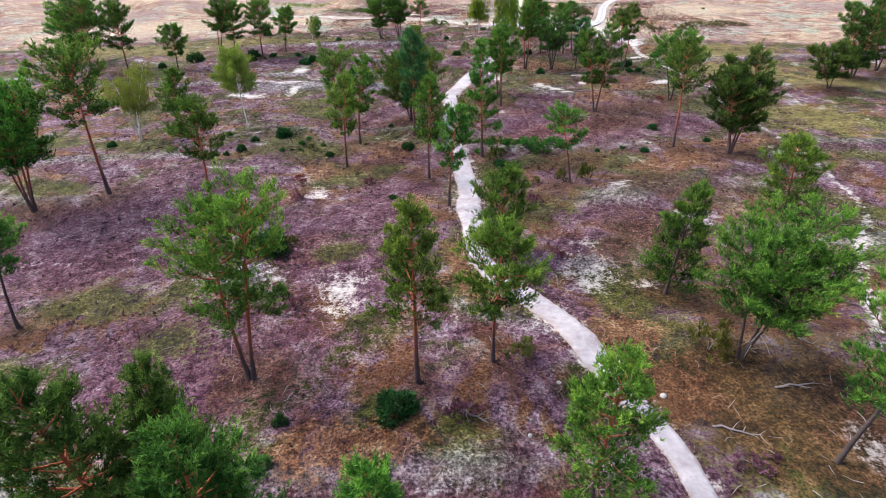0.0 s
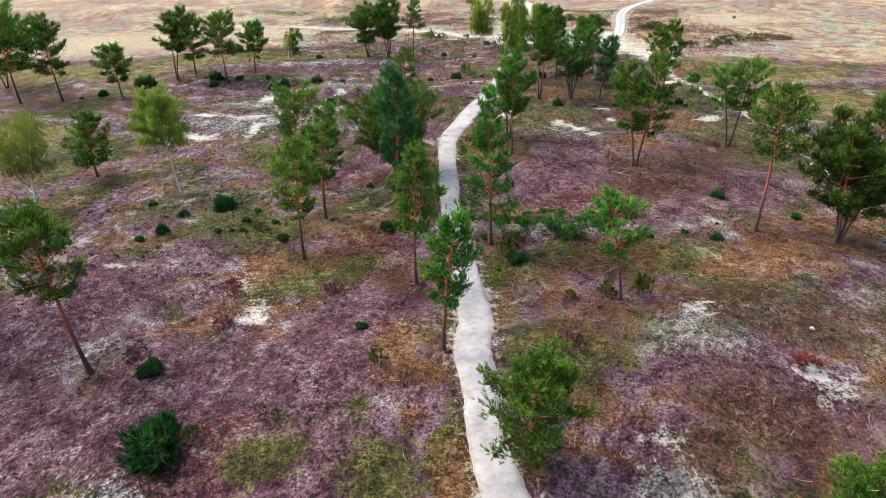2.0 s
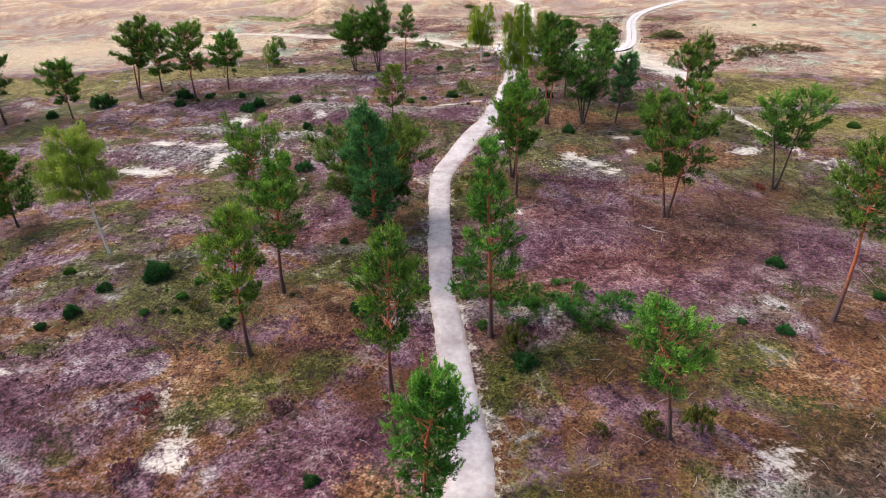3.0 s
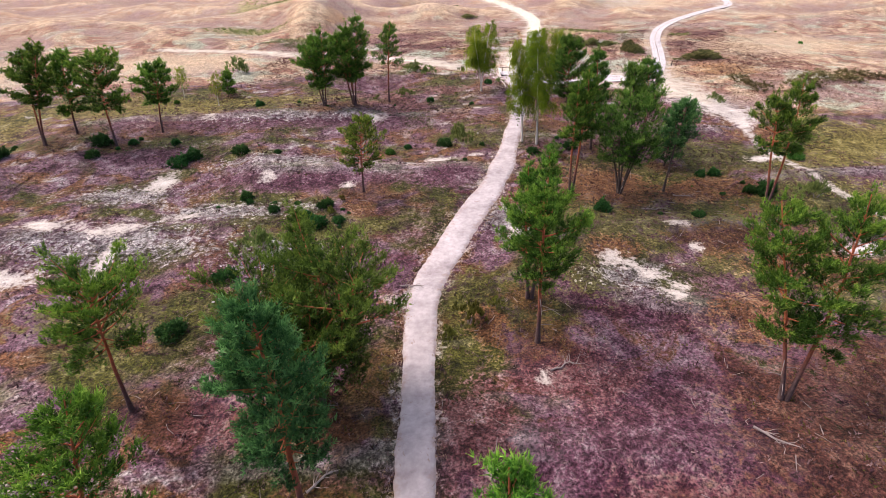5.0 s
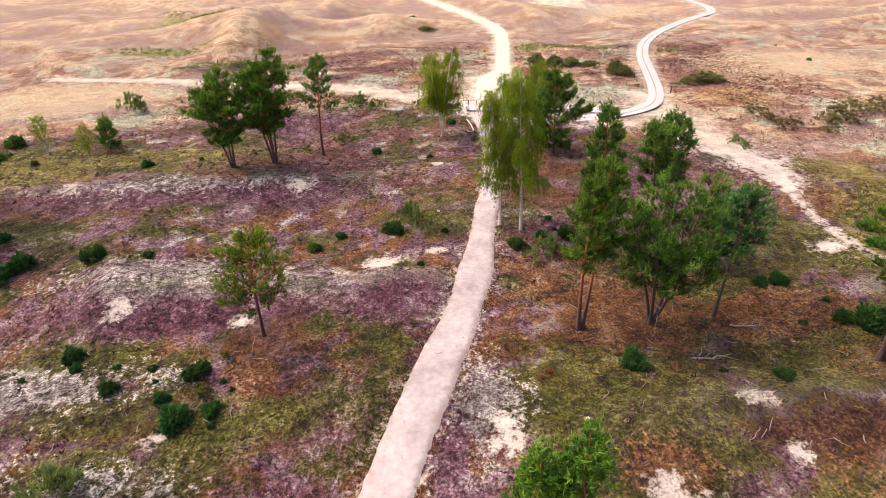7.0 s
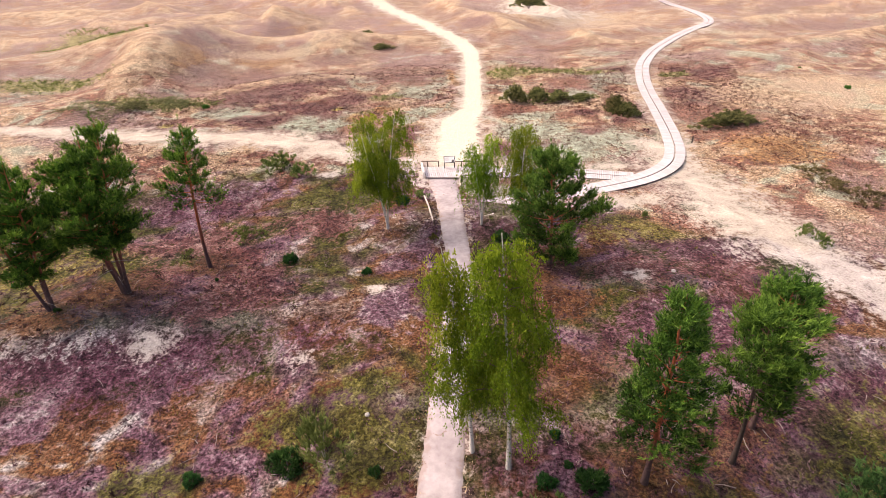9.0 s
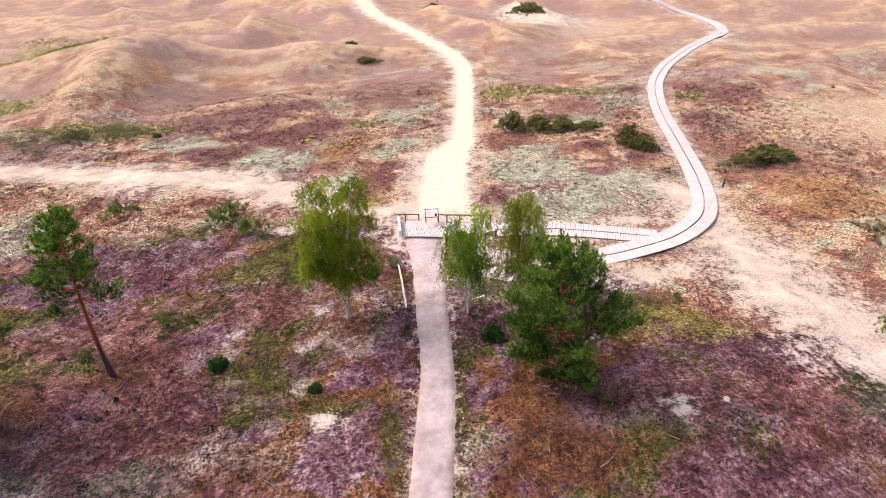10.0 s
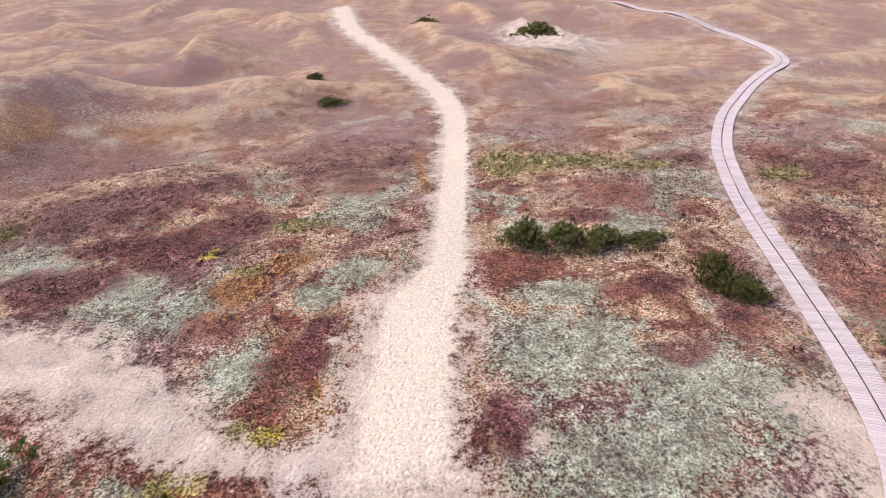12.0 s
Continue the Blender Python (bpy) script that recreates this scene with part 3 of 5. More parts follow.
def build_ground():
    gx, gy = np.meshgrid(axis(-36, 42, 0.42, 2500), axis(5, 128, 0.42, 2500))
    rows, cols = gx.shape
    x, y = gx.ravel(), gy.ravel()
    z = ground_height(x, y)
    z = z - 0.05 * np.clip(near_line(x, y, FOOTPATH[::2]) * 2, 0, 1)
    corner = (np.arange(rows - 1)[:, None] * cols + np.arange(cols - 1)).ravel()
    faces = np.stack([corner, corner + 1, corner + cols + 1, corner + cols], 1)
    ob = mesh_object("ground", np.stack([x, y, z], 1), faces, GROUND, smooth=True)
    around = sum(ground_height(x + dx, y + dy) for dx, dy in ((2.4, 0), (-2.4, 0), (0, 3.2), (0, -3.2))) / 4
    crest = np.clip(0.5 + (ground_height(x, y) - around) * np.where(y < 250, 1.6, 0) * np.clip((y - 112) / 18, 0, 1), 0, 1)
    climb = (ground_height(x, y + 0.8) - ground_height(x, y - 0.8)) / 1.6
    near = np.clip((130 - y) / 10, 0, 1)
    brow = np.clip(0.5 + near * (ground_height(x, y) - (ground_height(x, y + 1.6) + ground_height(x, y - 1.6)) / 2) * 2.6, 0, 1)
    fields = {
        "bank": np.clip(0.5 + near * climb * 1.5, 0, 1), "brow": brow,
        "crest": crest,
        "green": 0.9 * blots(x, y, GREEN_SPOTS),
        "sand": sandiness(x, y), "dune": duneness(x, y),
        "moss": 0.85 * blots(x, y, [(12, 12, 4, 4), (12, 65, 6, 5), (17, 70, 7, 4), (10, 17, 3.5, 4), (6, 57, 3, 3), (24, 58, 6, 5), (9.5, 18, 2.2, 3.0), (4, 58, 2.2, 2.5), (10, 60, 3, 3), (-9, 66, 3.5, 1.6), (20, 66, 6, 3.5), (30, 50, 6, 8), (16, 73, 4, 4), (28, 66, 6, 5), (24, 75, 6, 4), (34, 77, 5, 5), (19, 60, 4, 2), (-14, 57, 5, 2), (14, 62, 3, 1), (6, 31, 4, 3), (12, 38, 4, 3), (-12, 43, 6, 2.5),
                                    (6, 79, 2.5, 2), (-18, 92, 8, 3), (22, 92.5, 5, 1.3), (13, 13, 6, 6), (-12, 43.5, 4, 2), (-2, 79, 2, 1), (1, 26.5, 1, 3), (3.8, 80.6, 2.6, 1.3), (5.7, 81.6, 1.4, 1.0), (17.1, 85.1, 1.5, 0.8), (8.7, 87.0, 0.6, 2.0), (11.8, 66.7, 3.2, 2.2), (12.8, 63.6, 3.0, 1.6), (26.2, 72.6, 3, 2), (-1.8, 65.2, 1.8, 1.0), (-7.8, 63.4, 3, 1.2), (10.3, 58.5, 1.6, 1.6), (-14.5, 65.5, 3, 1.0), (3.9, 22.5, 1.4, 1.4), (-1.6, 24.8, 2, 2), (-5.9, 25.8, 2, 1.2), (-4.3, 38.8, 1.6, 1.2), (-12.6, 18, 2.2, 1.6), (-17.5, 22, 3, 2)]),
        "lichen": 0.7 * blots(x, y, [(-11, 23.5, 2.2, 1.6), (-15, 31, 2, 2), (-18, 64, 8, 3), (-12, 67.5, 6, 1.8), (-20, 71, 5, 2), (12.5, 59, 3, 2), (-12, 86, 7, 1.5), (-7, 62, 3, 2), (-10, 75.5, 6, 1.5), (6, 65, 2, 3), (8, 24, 1.6, 1.6)]),
        "mauve": 0.9 * blots(x, y, [(-11, 17, 7, 5), (-5, 25, 5, 4), (12, 49, 7, 5), (20, 47, 6, 5), (-22, 28, 8, 6), (-8, 84.6, 13, 1.8), (-7, 71.4, 6, 1.2), (3, 71.6, 3, 1.8), (-12, 28, 8, 5), (-19, 35, 6, 5), (9, 48, 5, 4), (17, 46, 5, 4), (13, 43, 4, 3), (-1, 61, 2.5, 2), (-3, 34, 4, 3), (8, 53, 3, 2), (19, 82, 5, 3), (24, 88.5, 4, 2.2), (-22, 78, 6, 2), (18, 58, 4, 3), (-5, 30, 4, 3)]),
        "litter": np.zeros(len(x)),
        "rose": 0.85 * blots(x, y, [(-4, 95.5, 5, 2.5), (-2, 88.3, 4, 1.6), (3, 96, 3, 2.5), (19, 87, 3, 2), (23, 86, 3, 2),(-0.6, 90.8, 3.2, 1.8), (-4.5, 91.5, 2.5, 1.5), (-1.2, 93.0, 2.5, 1.8), (0.8, 89.2, 2.5, 1.4), (7.4, 52.6, 3.2, 2.2), (16.8, 50.5, 4, 3), (3.4, 50.0, 2, 3), (20, 52, 4, 3), (-8, 26, 3, 2), (11, 45.5, 5, 2.5), (-6, 51, 3, 2)]),
        "rust": 0.9 * blots(x, y, [(8.0, 17.9, 2.2, 2.0), (8.8, 14.5, 2.2, 2.0), (14.5, 20, 3, 3), (17, 12, 3, 4), (1.4, 23.7, 1.2, 3.2), (-3.6, 12.3, 3, 1.5), (4.5, 55.5, 1.2, 2), (-9.2, 87.2, 3, 1.2), (14.5, 85.0, 2.5, 1.5), (10.3, 72.8, 1.5, 2.0), (29.8, 79.5, 3, 2), (13.1, 87.2, 2, 1.0), (-9.5, 38.8, 2, 2.2), (20, 38, 3, 2.5), (24, 40.5, 2.5, 2.5), (16, 36.5, 3, 1.6), (-1.5, 31.5, 1.2, 3), (-4.5, 42.5, 3, 2.2), (13.5, 70, 4.5, 3.0), (20, 69, 4, 2), (12, 61.5, 2, 1.2), (22, 60, 4, 3), (17, 55, 3, 2)]),
        "olive": 0.9 * blots(x, y, [(45, 58, 9, 4), (36, 66, 8, 4), (35, 47, 5, 5), (40, 76, 9, 5), (-30, 91, 12, 4), (-48, 86, 14, 5), (-15, 93, 7, 2.2), (31, 74, 4, 3), (24, 91.2, 6, 1.6), (34, 83, 4, 4), (-38, 62, 6, 3)]), "far": np.clip((y - 124) / 34, 0, 1),
        "russet": 0.85 * blots(x, y, [(8.5, 109, 1.3, 3), (37, 108, 5, 6), (4.5, 112.5, 1.8, 1.2), (28, 121, 3, 2), (42, 122, 6, 5), (28.5, 108.5, 1.2, 1.5), (24, 111.5, 1.5, 0.8), (26, 160, 5, 4), (20, 129, 3, 4), (0, 121, 4, 2), (12, 126, 3, 2)]),
    }
    fields["lane"] = np.clip(2.2 * near_line(x, y, SAND_TRACK * np.array([1, 1, 0.50]) + np.array([0.25, 0, 0])), 0, 1) * np.clip((y - 101) / 4, 0, 1)
    fields["pale"] = 0.95 * blots(x, y, PALE_LICHEN)
    fields["wine"] = 0.95 * blots(x, y, WINE_RED)
    fields["ochre"] = 0.95 * blots(x, y, [(5.6, 115.2, 1.6, 2.0), (8.0, 117.0, 1.6, 1.0), (10.2, 107.2, 0.7, 1.6), (-6.7, 141.7, 4, 2.7), (16.1, 127, 0.5, 5), (12.2, 112.5, 0.4, 1.2), (-16, 140, 2, 5), (37, 101, 4, 3)])
    fields["yellow"] = 0.95 * blots(x, y, [(8.1, 105.9, 0.9, 0.5), (5.4, 104.5, 1.0, 0.6), (3.4, 118.9, 0.6, 0.6), (-12.5, 117.5, 0.8, 0.6)])
    # the two outer western blots: pale straw that also paints in distance haze
    fields["gold"] = 0.9 * blots(x, y, [(45, 165, 10, 9), (1, 169, 8, 3), (-6.5, 144, 8, 1.6), (62, 143, 5, 1.4), (-34, 111, 15, 7), (-60, 108, 20, 12), (50, 113, 11, 6)])
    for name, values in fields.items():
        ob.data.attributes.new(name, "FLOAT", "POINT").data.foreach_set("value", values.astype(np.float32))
    return tagged(ob, "sandy heath and dune ground with heather, moss and dry grass", "ground", kind="structure")


def build_footpath():
    rng = np.random.default_rng(5)
    line = FOOTPATH
    way = np.gradient(line[:, :2], axis=0)
    way /= np.linalg.norm(way, axis=1, keepdims=True)
    side = np.stack([way[:, 1], -way[:, 0]], 1)
    across = np.array([-1.0, -0.84, -0.5, 0.0, 0.5, 0.84, 1.0])
    lift = np.array([-0.09, 0.012, 0.024, 0.030, 0.024, 0.012, -0.09])
    half = line[:, 2] / 2 + 0.08
    ragged = np.stack([half * (1 + 0.22 * (rough(np.arange(len(line)) * 0.25, k * 7.0, 2.2, 8) - 0.5) + 0.03 * rng.normal(size=len(line)).clip(-1.5, 1.5)) for k in (1, 2)], 1)
    verts, edge = [], []
    for a, up in zip(across, lift):
        w = ragged[:, 0] if a < 0 else ragged[:, 1]
        px, py = line[:, 0] + side[:, 0] * a * w, line[:, 1] + side[:, 1] * a * w
        verts.append(np.stack([px, py, ground_height(px, py) + up], 1))
        edge.append(np.full(len(line), abs(a)))
    verts, n = np.concatenate(verts), len(line)
    k = (np.arange(6)[:, None] * n + np.arange(n - 1)).ravel()
    ob = mesh_object("footpath", verts, np.stack([k, k + n, k + n + 1, k + 1], 1), PATH, smooth=True)
    ob.data.attributes.new("edge", "FLOAT", "POINT").data.foreach_set("value", np.concatenate(edge).astype(np.float32))
    return tagged(ob, "narrow winding footpath of pale trodden sand", "path", kind="structure")


GROUND_SHEET = build_ground()
build_footpath()
TREE_FEET = [(12.5, 26.5, 4, 3), (15.5, 33, 4, 3), (17, 48, 6, 3.5), (20.5, 52, 4, 3), (13, 81, 3.5, 2.5), (14.5, 85, 2.5, 2), (19, 62.5, 4, 2), (10, 38, 4, 3), (7, 33, 3, 3), (14, 13, 5, 5), (16, 22, 5, 6), (11, 14, 3, 4)]


# ---- trees ----
def stem_line(rng, h, lean, bend=0.12, n=9):
    s = np.linspace(0, 1, n)
    wave = np.cumsum(rng.normal(size=(n, 2)), 0) * bend / 3
    wave[0] = 0
    return np.stack([lean[0] * s ** 1.4 + wave[:, 0] * s, lean[1] * s ** 1.4 + wave[:, 1] * s, h * s], 1)


def along(line, z):
    return np.array([np.interp(z, line[:, 2], line[:, 0]), np.interp(z, line[:, 2], line[:, 1]), z])


def crown_reach(shape, v):
    if shape == "weeping":
        return math.sin(math.pi * (0.24 + 0.66 * v)) ** 0.6
    if shape == "cone":
        return (1 - v) ** 0.75 * 0.95 + 0.10
    if shape == "flat":
        return 0.35 + 0.75 * math.sin(math.pi * min(1, 0.15 + 0.78 * v)) ** 0.8 if v < 0.9 else 0.5
    return ((v + 0.12) / 0.42) ** 0.6 if v < 0.3 else max(0.0, 1 - (v - 0.3) / 0.72) ** 0.8 + 0.07


def limbs_of(rng, stem, h, cb, r, shape, count):
    """Boughs from the stem, standing in whorls: lines of five points, and their lengths."""
    out = []
    whorls = max(4, round(count / 4.2))
    for k in range(count):
        v = ((k * whorls // count) + rng.uniform(0.0, 0.8)) / whorls
        z0 = cb + (h * 0.97 - cb) * v
        length = r * crown_reach(shape, v) * rng.uniform(0.62, 1.05)
        a = k * 2.4 + rng.uniform(-0.5, 0.5)
        rise = rng.uniform(0.0, 0.35) + 0.55 * v - (0.30 if v < 0.25 else 0.05)
        s = np.linspace(0, 1, 5)[:, None]
        p0 = along(stem, z0)
        flat = np.array([math.cos(a), math.sin(a), 0])
        bow = np.array([-math.sin(a), math.cos(a), 0]) * rng.uniform(-0.25, 0.25)
        line = p0 + length * (s * flat + s * s * bow) + np.array([0, 0, length]) * (rise * s + 0.22 * s * s)
        out.append((line, length))
    return out


def tuft_foliage(rng, tufts, outward, per, size, width, tones=None):
    """Needle tufts round the given places."""
    n = len(tufts)
    feet = np.repeat(tufts, per, 0) + rng.normal(size=(n * per, 3)) * 0.22 * size
    ways = np.repeat(outward, per, 0) * 0.55 + np.array([0, 0, 0.60]) + rng.normal(size=(n * per, 3)) * 0.55
    length = size * rng.uniform(0.6, 1.25, n * per)
    verts, faces = blades(rng, feet, ways, length, width * rng.uniform(0.7, 1.3, n * per))
    if tones is None:
        tones = rng.uniform(0.05, 0.75, n)
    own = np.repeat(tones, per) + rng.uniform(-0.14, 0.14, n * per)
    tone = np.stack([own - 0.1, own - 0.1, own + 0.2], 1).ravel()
    return verts, faces, np.clip(tone, 0, 1)


def needle_brushes(rng, shoots, ways, tones, per, size, width):
    """Brushes of needles along young shoots: verts, faces, tones."""
    n = len(shoots)
    ways = ways / (np.linalg.norm(ways, axis=1, keepdims=True) + 1e-9)
    feet = np.repeat(shoots, per, 0) + np.repeat(ways, per, 0) * rng.uniform(-0.07, 0.09, (n * per, 1)) + rng.normal(size=(n * per, 3)) * 0.018
    out = np.repeat(ways, per, 0) * 0.85 + rng.normal(size=(n * per, 3)) * 0.42
    verts, faces = blades(rng, feet, out, size * rng.uniform(0.65, 1.2, n * per), width * rng.uniform(0.7, 1.3, n * per))
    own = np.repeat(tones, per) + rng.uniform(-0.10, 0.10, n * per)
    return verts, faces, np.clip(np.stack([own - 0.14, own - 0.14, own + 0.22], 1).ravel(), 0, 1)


def twigs_of(rng, line, length, thick):
    """Side twigs of a bough, set with shoots: places of the shoots, their ways and tones."""
    k = max(5, int((5 + 7.6 * length) * thick))
    s = rng.uniform(0.10, 1.0, k) ** 0.75
    s[0] = 1.0
    base = np.stack([np.interp(s, np.linspace(0, 1, 5), line[:, c]) for c in range(3)], 1)
    way = line[-1] - line[0]
    way = way / (np.linalg.norm(way) + 1e-6)
    side = np.cross(way, (0, 0, 1.0))
    side /= np.linalg.norm(side) + 1e-6
    hand = np.where(np.arange(k) % 2, 1.0, -1.0)[:, None]
    twig = way * rng.uniform(0.3, 0.9, (k, 1)) + side * hand * rng.uniform(0.2, 1.1, (k, 1)) * (1.2 - 0.6 * s[:, None]) + np.array([0, 0, 1.0]) * rng.uniform(-0.25, 0.75, (k, 1))
    twig /= np.linalg.norm(twig, axis=1, keepdims=True)
    reach = (0.24 + 0.42 * length * (1.15 - s)) * rng.uniform(0.6, 1.25, k)
    m = 5
    u = np.linspace(0.2, 1.0, m)
    at = base[:, None] + twig[:, None] * (reach[:, None] * u)[:, :, None] + rng.normal(size=(k, m, 3)) * 0.07
    out = twig[:, None] * 0.65 + np.array([0, 0, 0.55]) + rng.normal(size=(k, m, 3)) * 0.22
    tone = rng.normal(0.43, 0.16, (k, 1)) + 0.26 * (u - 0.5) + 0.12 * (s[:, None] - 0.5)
    return at.reshape(-1, 3), out.reshape(-1, 3), tone.ravel()


def pine(x, y, h, lean, r, cb, label, seed, stems=1, shape="round", needles=None, bark=None, thick=1.0, dead=0, group="pines on the heath", fork=0.45, back=0.0, fine=False):
    """A pine: foot at x, y; height, sideways lean, crown radius, height of the crown's lower edge."""
    rng = np.random.default_rng(seed)
    tree = thing("pine_tree", x, y, float(ground_height(x, y)) - 0.06, label, "tree", group)
    TREE_FEET.append((x, y, 0.6 + 0.8 * r, 0.6 + 0.7 * r))
    bark, needles = bark or PINE_BARK, needles or NEEDLES
    tufts, outward, tones = [], [], []
    turn0 = rng.uniform(-0.6, 0.6)
    for k in range(stems):
        a = turn0 + k * 6.28 / stems
        off = np.array([math.cos(a), math.sin(a)]) * (r * fork if stems > 1 else 0.12)
        top = h * (1 - 0.09 * k) if stems > 1 else h
        stem = stem_line(rng, top, (lean + off[0], back + off[1]), 0.13 * h / 7)
        if stems > 1:
            stem[:, :2] += 0.35 * off / (r * fork + 1e-6) * (0.25 + 0.75 * np.linspace(0, 1, len(stem))[:, None] * (1 - np.linspace(0, 1, len(stem))[:, None]) * 2)
        foot = (0.0105 * h + 0.02) * (0.85 if stems > 1 else 1)
        radii = foot * np.linspace(1, 0.12, len(stem)) ** 0.85
        radii[0] *= 1.4
        v, f = tube(stem, radii, 8)
        mesh_object("trunk", v, f, bark, tree, smooth=True)
        rk = r * (0.72 if stems > 1 else 1)
        count = int((14 + (top - cb) * 6.0) * (0.72 if stems > 1 else 1))
        for line, length in limbs_of(rng, stem, top, cb, rk, shape, count):
            v, f = tube(line, np.linspace(0.026, 0.006, 5) * (0.5 + length / 1.6), 4)
            mesh_object("branch", v, f, bark, tree, smooth=True)
            at, out, tone = twigs_of(rng, line, length, thick)
            tufts.append(at)
            outward.append(out)
            tones.append(tone)
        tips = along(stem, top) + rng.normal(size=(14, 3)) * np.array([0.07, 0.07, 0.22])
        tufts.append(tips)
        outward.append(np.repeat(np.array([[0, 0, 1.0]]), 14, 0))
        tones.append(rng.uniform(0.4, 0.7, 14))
    for k in range(dead):
        z0 = cb * (0.30 + 0.65 * k / max(1, dead))
        a, length = rng.uniform(0, 6.28), rng.uniform(0.5, 1.2)
        s = np.linspace(0, 1, 4)[:, None]
        line = along(stem, z0) + length * s * np.array([math.cos(a), math.sin(a), 0]) + np.array([0, 0, 1]) * length * (0.1 - 0.35 * s) * s
        v, f = tube(line, np.linspace(0.022, 0.006, 4), 4)
        mesh_object("dead_branch", v, f, DEAD_WOOD, tree, "bare broken branch")
    at = np.vstack(tufts)
    # tone lighter high and outside, darker inside: crown light and shade in the colour
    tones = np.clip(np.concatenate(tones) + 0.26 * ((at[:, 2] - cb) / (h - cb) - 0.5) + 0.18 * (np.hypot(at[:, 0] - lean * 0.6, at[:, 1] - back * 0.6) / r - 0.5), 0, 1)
    distant = x < -22 or x > 30
    per, size, width = (10, 0.145, 0.030) if fine else (3, 0.22, 0.072) if distant else (7, 0.175, 0.034)
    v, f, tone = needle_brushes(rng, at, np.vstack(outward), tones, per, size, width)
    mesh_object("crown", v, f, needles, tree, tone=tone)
    return tree


def birch(x, y, h, lean, r, cb, label, seed, stems=1, leaves=None, hang=1.0, dense=1.0, group="birches by the path", back=0.0):
    """A birch: slim white stems, boughs that rise and then hang over, thin twigs full of small leaves."""
    rng = np.random.default_rng(seed)
    tree = thing("birch_tree", x, y, float(ground_height(x, y)) - 0.06, label, "tree", group)
    feet, tones = [], []
    turn0 = rng.uniform(-0.5, 0.5)
    for k in range(stems):
        a = turn0 + k * 6.28 / stems
        off = np.array([math.cos(a), math.sin(a)]) * (r * 0.62 if stems > 1 else 0.1)
        top = h * (1 - 0.07 * k)
        stem = stem_line(rng, top, (lean + off[0], back + off[1]), 0.10 * h / 7)
        radii = (0.0075 * h + 0.010) * np.linspace(1, 0.08, len(stem)) ** 0.8
        radii[0] *= 1.3
        v, f = tube(stem, radii, 8)
        mesh_object("trunk", v, f, BIRCH_BARK, tree, "white trunk with dark marks", smooth=True)
        count = int((12 + (top - cb) * 4.0) / (1 if stems == 1 else 1.3))
        for j in range(count):
            v0 = (j + rng.uniform(0, 1)) / count
            z0 = cb * 0.85 + (top * 0.96 - cb * 0.85) * v0
            length = r * (0.72 if stems > 1 else 1) * (0.30 + 0.75 * (1 - v0) ** 0.7) * rng.uniform(0.7, 1.1)
            a = j * 2.4 + rng.uniform(-0.6, 0.6)
            u = np.linspace(0, 1, 5)[:, None]
            line = along(stem, z0) + length * u * np.array([math.cos(a), math.sin(a), 0]) + np.array([0, 0, length]) * (1.15 * u - 0.75 * hang * u * u)
            v, f = tube(line, np.linspace(0.020, 0.004, 5) * (0.5 + length / 1.6), 4)
            mesh_object("branch", v, f, TWIG, tree, smooth=True)
            hue = rng.normal(0.42, 0.13)
            n = int((10 + 26 * length) * dense)
            m = 21
            s = rng.uniform(0.12, 1.0, n) ** 0.8
            at = np.stack([np.interp(s, np.linspace(0, 1, 5), line[:, c]) for c in range(3)], 1) + rng.normal(size=(n, 3)) * np.array([0.13, 0.13, 0.12])
            fall = rng.uniform(0.2, 1.05, n) * hang * (0.45 + 0.75 * s)
            way = np.stack([math.cos(a) + rng.normal(size=n) * 0.9, math.sin(a) + rng.normal(size=n) * 0.9], 1) * 0.22
            drop = np.sort(rng.uniform(0, 1, (n, m)), 1)
            run = drop * fall[:, None]
            strand = at[:, None] + np.stack([way[:, :1] * np.sqrt(drop) * fall[:, None], way[:, 1:] * np.sqrt(drop) * fall[:, None], 0.10 * np.sin(3.1 * drop) - run], 2) + rng.normal(size=(n, m, 3)) * 0.035
            feet.append(strand.reshape(-1, 3))
            # leaf tone rises with height, painting light from above into the crown
            tones.append((hue + rng.uniform(-0.16, 0.16, (n, 1)) + 0.16 * (0.5 - drop) + 0.18 * (v0 - 0.4)).ravel())
    feet, tones = np.vstack(feet), np.concatenate(tones)
    n = len(feet)
    way = rng.normal(size=(n, 3)) * 0.30 + np.array([0, 0, -0.9])
    way /= np.linalg.norm(way, axis=1, keepdims=True)
    side = np.cross(way, rng.normal(size=(n, 3)))
    side /= np.linalg.norm(side, axis=1, keepdims=True)
    size = rng.uniform(0.06, 0.105, n)[:, None]
    verts = np.stack([feet, feet + way * size * 0.45 + side * size * 0.23, feet + way * size, feet + way * size * 0.45 - side * size * 0.23], 1).reshape(-1, 3)
    tone = np.clip(np.repeat(tones + rng.uniform(-0.12, 0.16, n), 4), 0, 1)
    mesh_object("crown", verts, np.arange(4 * n).reshape(-1, 4), leaves or BIRCH_LEAVES, tree, tone=tone)
    return tree


SLIM = "slender pine with a bare trunk rising from heather"
BROAD = "broad pine with a spreading green crown on the heath"
TWIN = "pine with two reddish stems and a full crown"
YOUNG = "young bushy pine with branches down to the ground"
DARK = "dark green pine with several forked stems"
FAR = "pine with a rounded crown near the open dunes"
